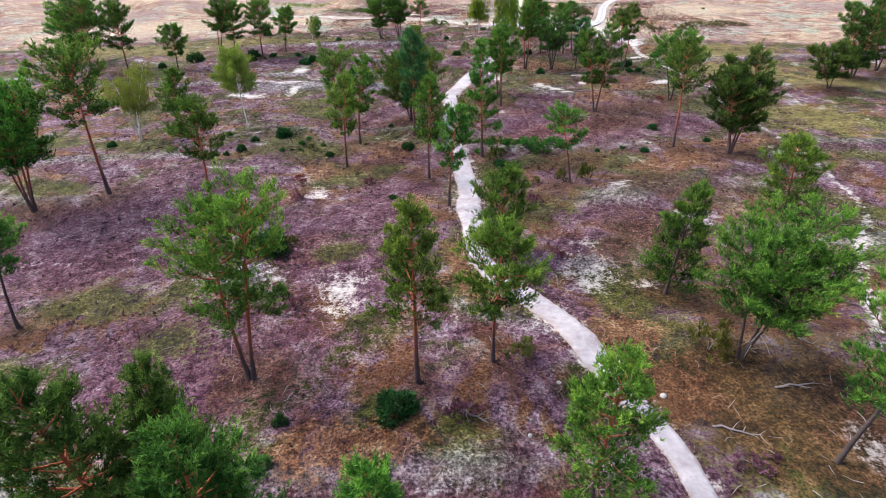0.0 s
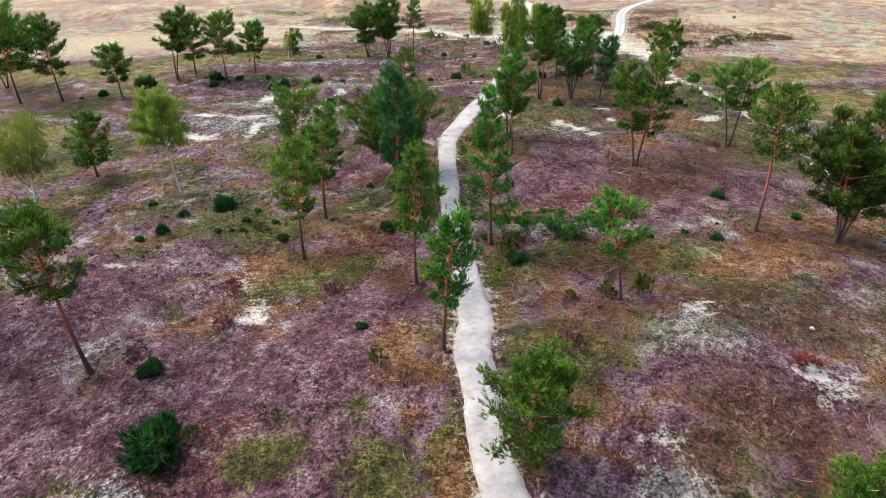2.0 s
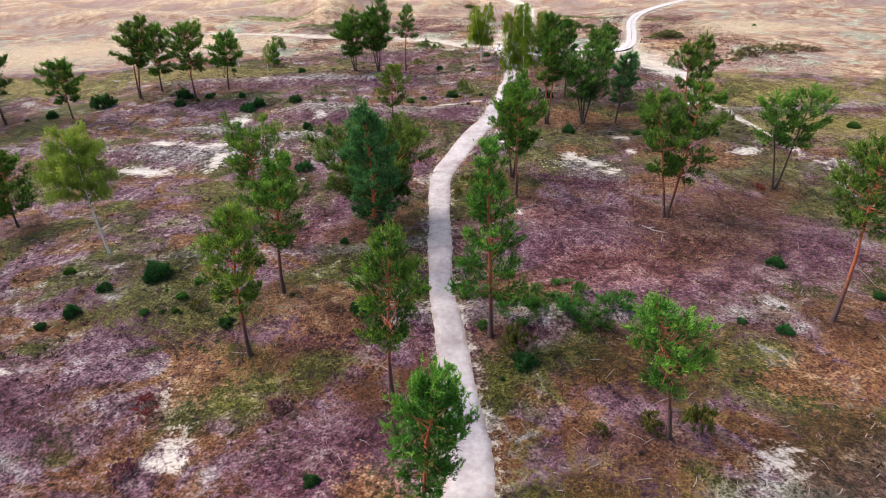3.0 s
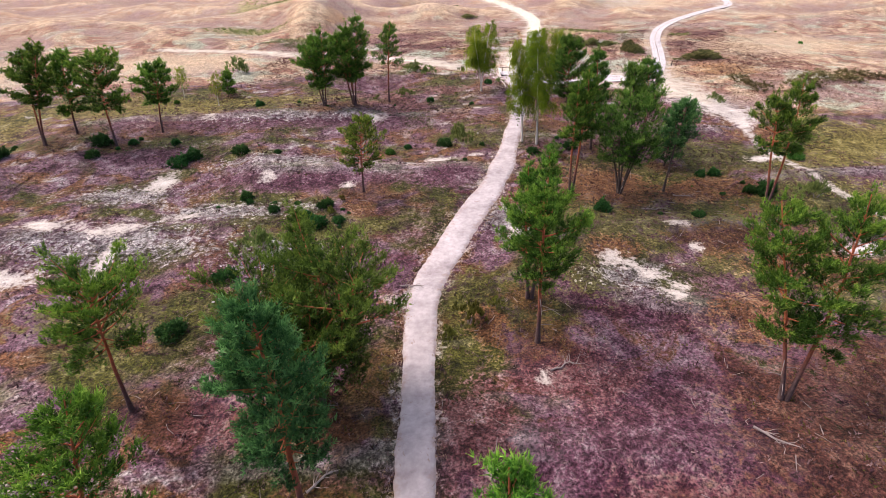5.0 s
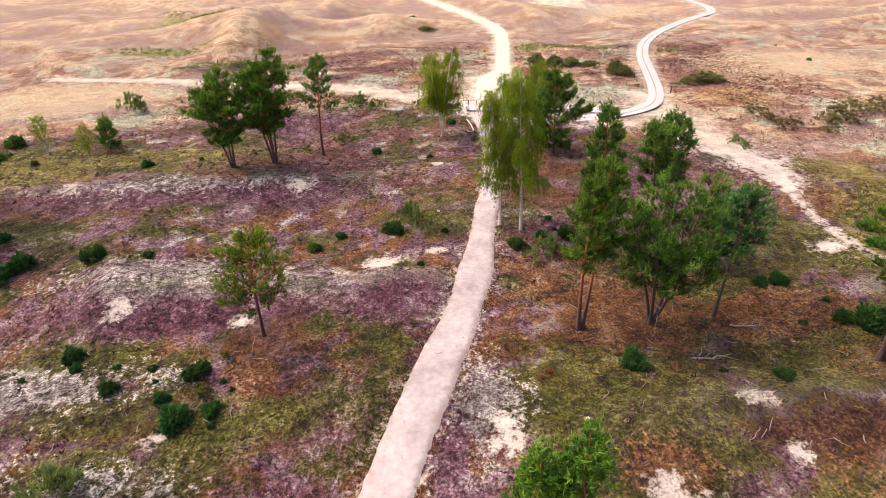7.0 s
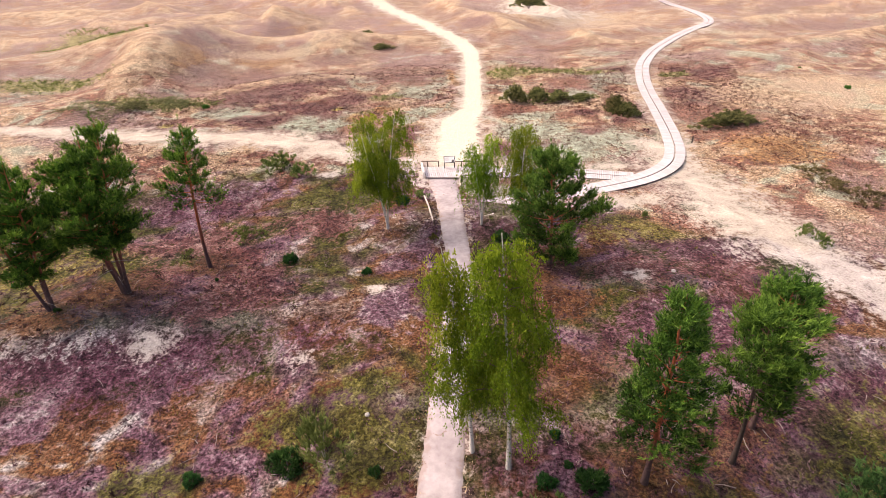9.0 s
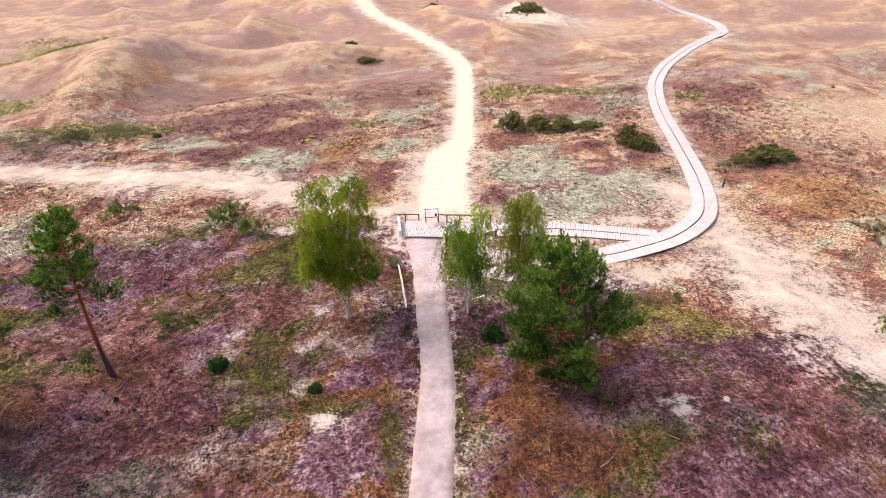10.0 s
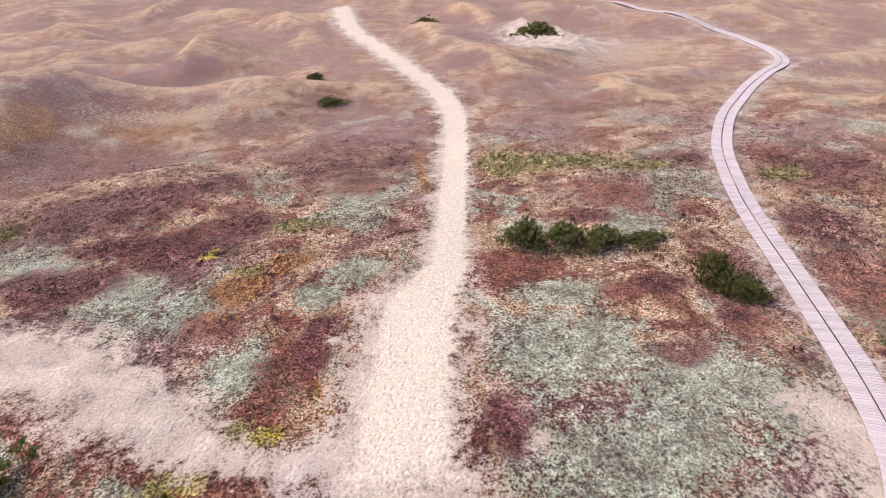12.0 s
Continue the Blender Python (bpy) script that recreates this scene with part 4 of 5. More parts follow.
# south of the juniper patch
pine(-8.3, 16.1, 9.0, 0.8, 2.4, 3.4, TWIN, 1, stems=2, shape="flat", needles=LIGHT_NEEDLES, dead=3, thick=0.9, fork=0.25, fine=True)
pine(-1.2, 15.5, 8.3, 0.2, 1.5, 3.6, SLIM, 2, shape="cone", needles=LIGHT_NEEDLES, dead=4)
pine(2.0, 16.5, 6.8, 0.1, 1.95, 2.9, SLIM, 3, needles=LIGHT_NEEDLES, dead=3, thick=1.15)
pine(3.2, 25.2, 5.2, 0.1, 1.8, 0.8, YOUNG, 4, thick=1.2, fine=True)
pine(12.5, 16.2, 6.2, 0.6, 2.6, 2.6, "broad pine with dark crooked stems above brown grass", 5, stems=3, shape="flat", bark=DARK_BARK, dead=5, thick=1.25)
pine(11.3, 21.3, 6.1, 0.1, 1.5, 0.9, "pointed young pine behind a broad crooked one", 6, shape="cone", bark=DARK_BARK, thick=1.3)
pine(4.5, 9.9, 6.5, 0.2, 1.7, 1.6, TWIN, 7, shape="cone", needles=LIGHT_NEEDLES, dead=4, fine=True)
pine(13.4, 11.2, 6.6, 0.9, 1.9, 3.3, BROAD, 8, shape="flat", bark=DARK_BARK, dead=2)
pine(22.0, 29.5, 5.0, -0.8, 2.1, 0.6, YOUNG, 9, needles=LIGHT_NEEDLES)
pine(22.8, 38.7, 7.6, 0.5, 2.9, 2.0, DARK, 10, stems=4, bark=PINE_BARK, thick=1.4, back=1.6, needles=DARK_NEEDLES)
pine(18.8, 40.0, 8.0, 0.3, 1.9, 4.5, SLIM, 11, dead=2, back=1.4)
pine(24.1, 54.2, 6.8, -0.8, 1.9, 3.2, BROAD, 12, shape="flat", bark=DARK_BARK, stems=2)
pine(9.2, 34.1, 5.3, -1.0, 1.4, 2.5, "bent young pine with a thin ragged crown", 13, needles=NEEDLES, thick=0.8, dead=3, back=1.0)
pine(0.5, 30.9, 6.7, 0.6, 1.25, 2.7, "slender pine leaning at the edge of the footpath", 14, dead=2, fine=True)
pine(-0.9, 36.9, 7.4, 0.1, 1.5, 2.9, SLIM, 15, dead=3, back=0.8)
pine(3.4, 40.1, 8.7, -0.3, 1.6, 2.4, "tall narrow pine beside the footpath", 16, shape="cone", dead=2, back=1.8)
pine(-7.6, 39.8, 7.1, 0.4, 1.6, 2.9, SLIM, 17, needles=LIGHT_NEEDLES, back=1.0)
pine(-7.0, 44.0, 7.2, 0.5, 1.7, 2.7, SLIM, 18, back=0.9)
pine(-2.8, 51.9, 6.5, 0.3, 3.4, 1.9, "large spreading pine with red forked stems", 19, stems=4, needles=DARK_NEEDLES, shape="flat", thick=1.25, dead=3, fork=0.55)
pine(-2.3, 46.5, 9.2, 0.1, 1.65, 3.1, "full pine with bluish green needles", 20, needles=BLUE_NEEDLES, thick=1.4)
pine(-10.3, 51.4, 6.4, 0.4, 1.7, 3.4, SLIM, 21, shape="flat")
birch(-17.8, 47.6, 6.9, -0.8, 2.1, 3.4, "birch with yellow-green leaves leaning over heather", 22, leaves=YELLOW_LEAVES, hang=0.6, dense=1.7, back=1.6, group="birches on the heath")
pine(-26.5, 52.3, 5.0, 1.0, 1.8, 1.0, YOUNG, 23)
birch(-27.6, 46.8, 7.0, 1.0, 2.7, 2.8, "birch with several stems and thinning yellow leaves", 24, stems=3, leaves=YELLOW_LEAVES, hang=0.7, dense=0.6, group="birches on the heath")
pine(-14.7, 30.3, 7.8, 0.3, 1.8, 4.2, SLIM, 25, dead=2)
pine(-23.6, 34.0, 9.6, 0.4, 2.3, 5.4, SLIM, 26, shape="flat", dead=3)
pine(-28.0, 32.3, 8.4, 1.2, 2.6, 3.4, "pine with a fan of red crooked stems", 27, stems=4, shape="flat", dead=3)
pine(-20.9, 20.0, 5.8, 1.2, 1.4, 3.4, SLIM, 28, bark=DARK_BARK)
pine(-9.2, 8.2, 8.1, 0, 2.0, 2.5, BROAD, 29, needles=DARK_NEEDLES, thick=1.3, fine=True)
pine(-7.4, 8.8, 8.1, 0, 1.3, 2.5, BROAD, 30, needles=DARK_NEEDLES, shape="cone", thick=1.3, fine=True)
pine(-5.6, 6.6, 8.0, 0, 1.9, 2.5, BROAD, 31, needles=DARK_NEEDLES, thick=1.3, fine=True)
pine(-1.8, 6.6, 7.2, 0, 1.6, 2.0, BROAD, 32, shape="cone", fine=True)
pine(41.6, 55.8, 4.6, -1.5, 2.9, 1.0, DARK, 33, stems=2, needles=DARK_NEEDLES, thick=1.3)
pine(47.0, 60.0, 8.6, -1.5, 3.2, 1.2, DARK, 34, stems=2, needles=DARK_NEEDLES, thick=1.3)
pine(51.5, 62.5, 8.0, -1.0, 3.0, 1.2, DARK, 35, stems=2, needles=DARK_NEEDLES, thick=1.3)
# the middle of the walk
pine(15.3, 50.6, 8.1, 0.1, 2.6, 2.6, TWIN, 36, stems=2, bark=PINE_BARK, dead=5, thick=1.2, back=1.8, fine=True)
pine(6.5, 54.5, 7.6, -0.4, 1.8, 3.4, "pine with a red upper trunk and bare lower branches", 37, dead=6, thick=1.3, back=0.5, fine=True)
pine(6.6, 57.5, 7.7, -0.1, 1.2, 2.6, "pine with two pointed tops behind another", 67, stems=2, shape="cone", thick=1.2, fork=0.35, fine=True)
pine(-5.0, 58.9, 4.5, 0.4, 1.2, 0.8, YOUNG, 38, shape="cone")
pine(22.5, 65.4, 7.6, 0.0, 1.9, 3.6, TWIN, 40, stems=2, fork=0.3, thick=1.1, back=1.0)
pine(-3.0, 69.9, 5.2, 0.2, 1.7, 1.8, "small thin pine on a sandy bank", 41, needles=LIGHT_NEEDLES, thick=0.85)
pine(11.2, 68.9, 8.2, 0.1, 1.4, 3.7, TWIN, 42, stems=2, fork=0.2, thick=1.2, dead=4)
pine(14.6, 69.1, 7.2, -0.2, 2.3, 2.4, "sparse pine with several dark crooked stems", 43, stems=5, bark=DARK_BARK, needles=DARK_NEEDLES, thick=0.7, dead=5, fork=0.6)
pine(17.7, 69.3, 5.9, 0.8, 1.3, 3.2, "leaning pine with bluish green needles", 44, needles=BLUE_NEEDLES, bark=DARK_BARK, thick=1.2, back=1.2)
pine(14.4, 76.2, 7.6, -0.5, 1.35, 2.2, FAR, 45, shape="cone", needles=DARK_NEEDLES, thick=1.3)
pine(17.6, 76.5, 6.4, -0.8, 1.1, 3.0, FAR, 46, needles=DARK_NEEDLES, shape="flat", bark=DARK_BARK, thick=1.2)
pine(19.0, 77.6, 6.5, -0.6, 1.3, 2.6, FAR, 47, needles=DARK_NEEDLES)
pine(19.2, 73.2, 4.0, 0, 1.3, 0.6, "low pine with bluish green needles", 48, needles=BLUE_NEEDLES)
# the western edge
pine(-41.8, 73.4, 8.8, 0.9, 2.8, 3.2, FAR, 49, thick=1.3, group="pines at the western edge")
pine(-47.0, 73.9, 9.4, 1.4, 3.4, 3.4, FAR, 50, shape="flat", thick=1.3, group="pines at the western edge")
pine(-53.0, 80.5, 8.0, 2.0, 3.8, 2.4, FAR, 51, stems=2, thick=1.3, group="pines at the western edge")
pine(-35.1, 73.6, 5.4, 0.5, 2.0, 1.8, FAR, 52, thick=1.3, group="pines at the western edge")
pine(-31.7, 80.6, 8.4, 2.0, 2.5, 3.3, FAR, 53, stems=2, thick=1.3, group="pines at the western edge")
pine(-30.6, 83.5, 7.0, 1.2, 2.1, 1.9, FAR, 54, thick=1.3, group="pines at the western edge")
pine(-25.6, 80.6, 7.4, 0.5, 2.0, 3.2, FAR, 55, shape="flat", thick=1.3, group="pines at the western edge")
pine(-23.0, 83.8, 6.2, 0.9, 1.8, 2.6, FAR, 56, thick=1.3, group="pines at the western edge")
pine(-20.6, 95.0, 2.6, 0.2, 0.9, 0.2, YOUNG, 57, shape="cone", group="pines at the western edge")
# by the open dunes
pine(-8.8, 88.5, 6.9, -0.6, 2.3, 1.9, "spreading pine with several red crooked stems", 58, stems=3, back=1.4, thick=1.3, dead=3)
pine(-6.1, 89.9, 8.2, -0.3, 2.5, 2.6, "full rounded pine with a fan of reddish stems", 59, stems=4, thick=1.35, back=1.0, fork=0.4, dead=4)
pine(-2.8, 92.4, 7.7, 0.3, 1.5, 4.0, "slim pine with a sparse pointed crown", 60, shape="cone", thick=0.8)
birch(7.1, 93.9, 7.2, -0.3, 2.0, 2.4, "birch with three white stems beside the footpath", 61, stems=3)
birch(10.25, 77.3, 9.1, -0.4, 1.5, 3.3, "tall birch with a white trunk at the footpath's edge", 62, hang=1.0, dense=1.3)
birch(9.2, 78.1, 8.2, -1.1, 1.1, 2.6, "tall birch with hanging twigs at the footpath's edge", 63, hang=1.0, dense=1.3)
birch(12.5, 93.0, 5.6, 0.0, 1.1, 2.5, "small weeping birch with two thin stems", 64, stems=2, hang=1.5)
birch(14.75, 92.9, 6.1, -0.1, 1.15, 2.2, "small weeping birch beside a spreading pine", 65, hang=1.5, dense=1.2)
pine(15.2, 88.5, 6.1, -0.4, 2.3, 0.5, "dense spreading pine with branches down to the ground", 66, thick=1.9, needles=DARK_NEEDLES, fine=True)

birch(-20.5, 91.5, 3.4, 0.3, 0.8, 1.2, "thin young birch sapling with few leaves", 68, leaves=YELLOW_LEAVES, hang=0.4, dense=0.35, group="birches on the heath")
birch(-25.0, 94.0, 3.2, 0.2, 0.8, 1.2, "thin young birch sapling with few leaves", 69, leaves=YELLOW_LEAVES, hang=0.4, dense=0.35, group="birches on the heath")


def litter_under_trees():
    """Brown needle litter on the ground round each pine's foot."""
    me = GROUND_SHEET.data
    co = np.empty(len(me.vertices) * 3, np.float32)
    me.vertices.foreach_get("co", co)
    co = co.reshape(-1, 3)
    me.attributes["litter"].data.foreach_set("value", (0.8 * blots(co[:, 0], co[:, 1], TREE_FEET)).astype(np.float32))


litter_under_trees()


# ---- shrubs ----
def shrub(name, label, category, leaves, seed, flat=0.9, per=16, count=110, size=0.24, width=0.06, spiky=0.5):
    """A shrub one metre in radius and about as high, of many small leafy twigs on a few stems."""
    rng = np.random.default_rng(seed)
    bush = thing(name, 0, 0, 0, label, category)
    lobes = rng.normal(size=(6, 3)) * np.array([0.42, 0.42, 0.12])
    at = lobes[rng.integers(0, 6, count)] + rng.normal(size=(count, 3)) * np.array([0.26, 0.26, 0.2])
    reach = np.hypot(at[:, 0], at[:, 1])
    at[:, 2] = np.abs(at[:, 2]) + flat * rng.uniform(0.15, 1.0, count) * np.sqrt(np.clip(1.05 - reach ** 2, 0.03, 1))
    out = at / (np.linalg.norm(at, axis=1, keepdims=True) + 1e-6)
    v, f, tone = tuft_foliage(rng, at, out + np.array([0, 0, spiky]), per, size, width)
    v[:, 2] = np.maximum(v[:, 2], -0.05)
    mesh_object("foliage", v, f, leaves, bush, tone=tone)
    for k in range(3):
        tip = at[rng.integers(0, count)] * 0.8
        v, f = tube(np.array([(0, 0, -0.15), tip * np.array([0.4, 0.4, 0.55]), tip]) + rng.normal(size=(3, 3)) * 0.02, (0.035, 0.025, 0.008), 4)
        mesh_object("stem", v, f, DEAD_WOOD, bush)
    return bush


def round_bush(name, label, category, leaves, seed):
    """A compact dome of short needles, one metre in radius, with a few shoots standing out."""
    rng = np.random.default_rng(seed)
    bush = thing(name, 0, 0, 0, label, category)
    count = 170
    out = rng.normal(size=(count, 3))
    out /= np.linalg.norm(out, axis=1, keepdims=True)
    out[:, 2] = np.abs(out[:, 2])
    bumps = 1 + 0.22 * np.sin(3 * np.arctan2(out[:, 1], out[:, 0]) + seed) + 0.12 * rng.normal(size=count)
    at = out * (0.80 * bumps * rng.uniform(0.75, 1.0, count) ** 0.5)[:, None]
    at[:, 2] *= 1.05
    # needles facing up get a lighter tone: top light painted into the dome
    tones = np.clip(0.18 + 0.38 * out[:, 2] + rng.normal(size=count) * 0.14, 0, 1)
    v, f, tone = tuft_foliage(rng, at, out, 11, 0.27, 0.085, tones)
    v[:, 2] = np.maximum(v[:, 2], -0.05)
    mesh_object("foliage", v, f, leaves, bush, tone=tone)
    v, f = tube(np.array([(0, 0, -0.2), (0.03, 0.02, 0.3), (0.0, 0.05, 0.8)]), (0.06, 0.045, 0.02), 6)
    mesh_object("stem", v, f, DEAD_WOOD, bush)
    return bush


def strew(kinds, places, seed, high=1.0, group=""):
    """Copies of the shrubs in turn at the places: x, y, radius."""
    rng = np.random.default_rng(seed)
    for k, (x, y, r) in enumerate(places):
        made = kinds[k % len(kinds)]
        s = 1.32 * r
        m = pose(x, y, float(ground_height(x, y)) - 0.02, 0, 0, rng.uniform(0, 360)) @ Matrix.Diagonal((s * rng.uniform(0.9, 1.1), s * rng.uniform(0.9, 1.1), s * high * rng.uniform(0.85, 1.2), 1))
        if made.name in used:
            made = copy_thing(made, m)
        else:
            used.add(made.name)
            made.matrix_basis = m
        tagged(made, group=group)


used = set()
junipers = [round_bush("juniper", "low dark green juniper bush in the heather", "bush", JUNIPER_LEAVES, 100 + k) for k in range(5)]
strew(junipers, [(-6.5, 13.7, 0.24), (-2.0, 14.0, 0.64), (-10.0, 26.1, 0.9), (-12.0, 30.2, 0.42), (-3.4, 33.0, 0.24), (3.7, 37.6, 0.24), (4.7, 38.4, 0.48), (16.4, 39.5, 0.23), (12.7, 39.9, 0.28), (14.8, 40.2, 0.58), (17.1, 41.0, 0.27), (22.5, 42.0, 0.27), (18.9, 44.8, 0.27)], 1, group="junipers in the southern heath")
upright = [shrub("juniper", "low spiky green juniper beside the footpath", "bush", GREEN_LEAVES, 170 + k, flat=0.9, count=80, size=0.30, width=0.06, spiky=2.2) for k in range(4)]
strew(upright, [(8.4, 41.1, 0.6), (7.1, 41.4, 0.54), (9.5, 41.6, 0.61), (4.7, 42.5, 0.56), (2.7, 42.7, 0.6), (6.7, 42.7, 0.63), (3.6, 43.0, 0.57), (8.3, 43.2, 0.64), (5.6, 41.6, 0.5), (6.0, 43.6, 0.5), (10.3, 42.6, 0.45), (7.7, 40.4, 0.4), (9.0, 40.3, 0.4), (5.0, 40.7, 0.4), (11.0, 41.4, 0.4), (4.2, 41.5, 0.45), (7.5, 44.2, 0.4), (3.0, 40.6, 0.4)], 2, 0.75, group="juniper patch by the footpath")
strew(junipers, [(-17.7, 41.2, 0.6), (-9.3, 41.8, 0.34), (-2.7, 41.9, 0.35), (-16.8, 42.2, 0.55), (-12.6, 42.4, 0.35), (-6.5, 43.8, 0.26), (-16.1, 44.0, 0.32), (-13.9, 45.2, 0.53), (-29.5, 45.4, 0.52), (-3.9, 46.1, 0.32), (-4.7, 49.7, 0.65), (-10.5, 55.8, 0.6), (-9.2, 59.8, 0.44), (6.8, 61.3, 0.27)], 3, group="junipers in the western heath")
strew(junipers, [(24.7, 64.2, 0.47), (23.1, 64.7, 0.39), (24.3, 64.9, 0.29), (18.3, 65.1, 0.5), (16.2, 65.8, 0.41), (21.4, 65.8, 0.23), (12.7, 66.5, 0.5), (23.6, 67.5, 0.5), (22.8, 67.9, 0.6), (21.2, 68.1, 0.49), (23.1, 69.3, 0.47), (21.0, 71.1, 0.34), (22.0, 71.2, 0.34)], 4, group="junipers under the eastern pines")
strew(junipers, [(-3.95, 65.0, 0.34), (-4.1, 65.7, 0.38), (-5.35, 65.4, 0.42), (-6.2, 66.4, 0.42), (-4.05, 67.15, 0.42), (-3.6, 66.7, 0.30), (-8.5, 67.1, 0.34), (-5.2, 67.7, 0.36), (-7.2, 68.2, 0.30), (-6.8, 67.4, 0.32), (-12.5, 68.2, 0.36), (-8.8, 68.5, 0.15), (-10.9, 69.3, 0.32), (-10.5, 68.6, 0.36), (-9.6, 67.6, 0.16), (4.3, 74.4, 0.45), (-10.7, 77.1, 0.28), (-13.7, 77.2, 0.42), (-13.8, 78.0, 0.47), (-14.8, 78.1, 0.35), (-12.6, 78.5, 0.2), (-18.5, 76.3, 0.7), (-17.7, 77.5, 0.46), (-18.4, 77.6, 0.5)], 5, group="junipers on the sandy bank")
strew(junipers, [(10.3, 75.5, 0.47), (9.7, 75.8, 0.44), (12.7, 76.3, 0.36), (11.3, 76.6, 0.41), (12.2, 77.1, 0.42), (12.1, 78.2, 0.51), (5.9, 77.9, 0.2), (2.9, 78.9, 0.43), (-0.3, 78.9, 0.43), (5.8, 89.9, 0.71), (-2.1, 90.9, 0.27), (13.3, 91.5, 0.48), (1.6, 92.1, 0.28), (8.2, 97.4, 0.69), (-8.5, 88.3, 0.42), (-12.1, 91.5, 0.41), (-16.0, 90.8, 0.44)], 6, group="junipers near the dunes")
strew(junipers, [(-39.8, 73.7, 0.45), (-37.5, 74.2, 0.51), (-34.3, 77.7, 0.8), (-26.3, 78.1, 0.8), (-25.1, 79.8, 0.5), (-34.5, 80.4, 0.5), (-20.4, 80.4, 0.37), (-27.0, 80.9, 0.62), (-24.3, 81.0, 0.63), (-34.8, 81.1, 0.6), (-24.1, 81.9, 0.5)], 7, group="junipers at the western edge")
green = [round_bush("shrub", "rounded green leafy shrub", "bush", GREEN_LEAVES, 110 + k) for k in range(3)]
strew(green, [(-7.7, 11.0, 0.49), (-6.7, 11.6, 0.35), (-11.2, 13.8, 0.16), (5.5, 41.8, 0.48), (-13.4, 42.3, 0.35), (-11.7, 42.4, 0.42), (-18.8, 45.6, 0.34), (37.4, 65.8, 0.86), (19.8, 69.6, 0.33), (29.5, 73.8, 0.62), (30.6, 75.8, 0.99), (10.4, 76.4, 0.36), (-1.7, 77.4, 0.46), (-25.1, 92.2, 0.49), (-12.3, 92.7, 0.34), (-29.1, 96.7, 0.96), (53.3, 113.2, 0.53), (54.1, 121.0, 0.57), (-9.9, 122.0, 0.4), (-14.2, 45.2, 0.3), (-12.9, 43.9, 0.36), (-11.9, 43.4, 0.32), (-11.6, 44.7, 0.42), (-10.4, 42.6, 0.36), (-10.1, 43.3, 0.26), (-12.0, 42.5, 0.3), (-13.0, 42.7, 0.22)], 8, group="green shrubs")
pale = [shrub("shrub", "airy pale green shrub in dry grass", "bush", PALE_LEAVES, 120 + k, count=60, spiky=0.9) for k in range(3)]
strew(pale, [(-8.2, 62.0, 0.8), (26.6, 66.9, 0.63), (11.2, 74.7, 0.84), (4.2, 78.7, 0.76), (30.3, 88.3, 0.39), (30.2, 89.2, 0.4), (22.3, 92.5, 0.22), (-4.1, 93.7, 0.29), (-1.4, 95.5, 0.6), (1.5, 103.1, 0.64), (-1.1, 104.6, 0.6), (-0.4, 105.4, 0.8), (-23.0, 105.7, 1.08), (-7.1, 106.2, 0.75), (9.4, 97.9, 0.4)], 9, group="pale shrubs")
faded = [shrub("shrub", "low faded brownish olive shrub in dry grass", "bush", THICKET_LEAVES, 180 + k, count=70, spiky=0.9) for k in range(2)]
strew(faded, [(40.1, 92.3, 0.9), (36.8, 92.5, 0.8), (35.9, 94.2, 0.6), (36.1, 96.2, 0.7), (42.5, 93.5, 0.9), (44.5, 95.2, 1.0), (46.8, 94.0, 0.8), (48.5, 96.0, 1.0), (50.5, 95.0, 0.9), (39.0, 90.5, 0.5)], 13, 0.75, group="faded thicket in the east")
olive = [shrub("shrub", "yellowish olive shrub with upright twigs", "bush", OLIVE_LEAVES, 130 + k, count=55, spiky=1.3) for k in range(3)]
strew(olive, [(3.4, 16.6, 0.55), (11.4, 16.8, 0.74), (-8.9, 26.5, 0.36), (-2.5, 30.2, 0.49), (10.4, 34.3, 0.51), (6.8, 34.5, 0.51), (8.5, 34.6, 0.62), (4.5, 39.4, 0.63), (-11.0, 42.8, 0.56), (2.6, 55.0, 0.5), (3.5, 55.9, 0.6), (4.9, 56.9, 0.69), (-4.75, 66.5, 0.42), (9.6, 91.9, 0.22), (4.4, 93.8, 0.33), (-4.2, 68.5, 0.3), (5.4, 103.3, 0.4)], 10, 1.1, group="olive shrubs")
heather = [shrub("heather_clump", "old woody heather clump with mauve brown twigs", "heather", HEATHER_STEMS, 140 + k, flat=0.6, count=50, spiky=0.8) for k in range(3)]
strew(heather, [(10.5, 11.2, 0.44), (0.6, 13.8, 0.55), (-7.6, 20.7, 0.5), (-3.7, 23.6, 0.43), (6.4, 24.8, 0.48), (6.1, 31.0, 0.64), (-13.3, 31.3, 0.65), (-10.2, 33.6, 0.6), (-5.5, 36.7, 0.54), (3.8, 68.8, 0.56)], 11, group="heather clumps")
red = [shrub("shrub", "small shrub with rust-red leaves", "bush", RED_LEAVES, 150 + k, count=45) for k in range(2)]
strew(red, [(15.1, 29.0, 0.53), (-10.9, 36.5, 0.45), (23.0, 54.3, 0.48), (8.8, 66.2, 0.5)], 12, 0.8, group="rust-red shrubs")
willows = [shrub("creeping_willow", "low spreading grey-green willow thicket among dune grass", "bush", WILLOW_LEAVES, 160 + k, count=420, per=16, size=0.17, width=0.045, flat=1.1, spiky=1.4) for k in range(3)]
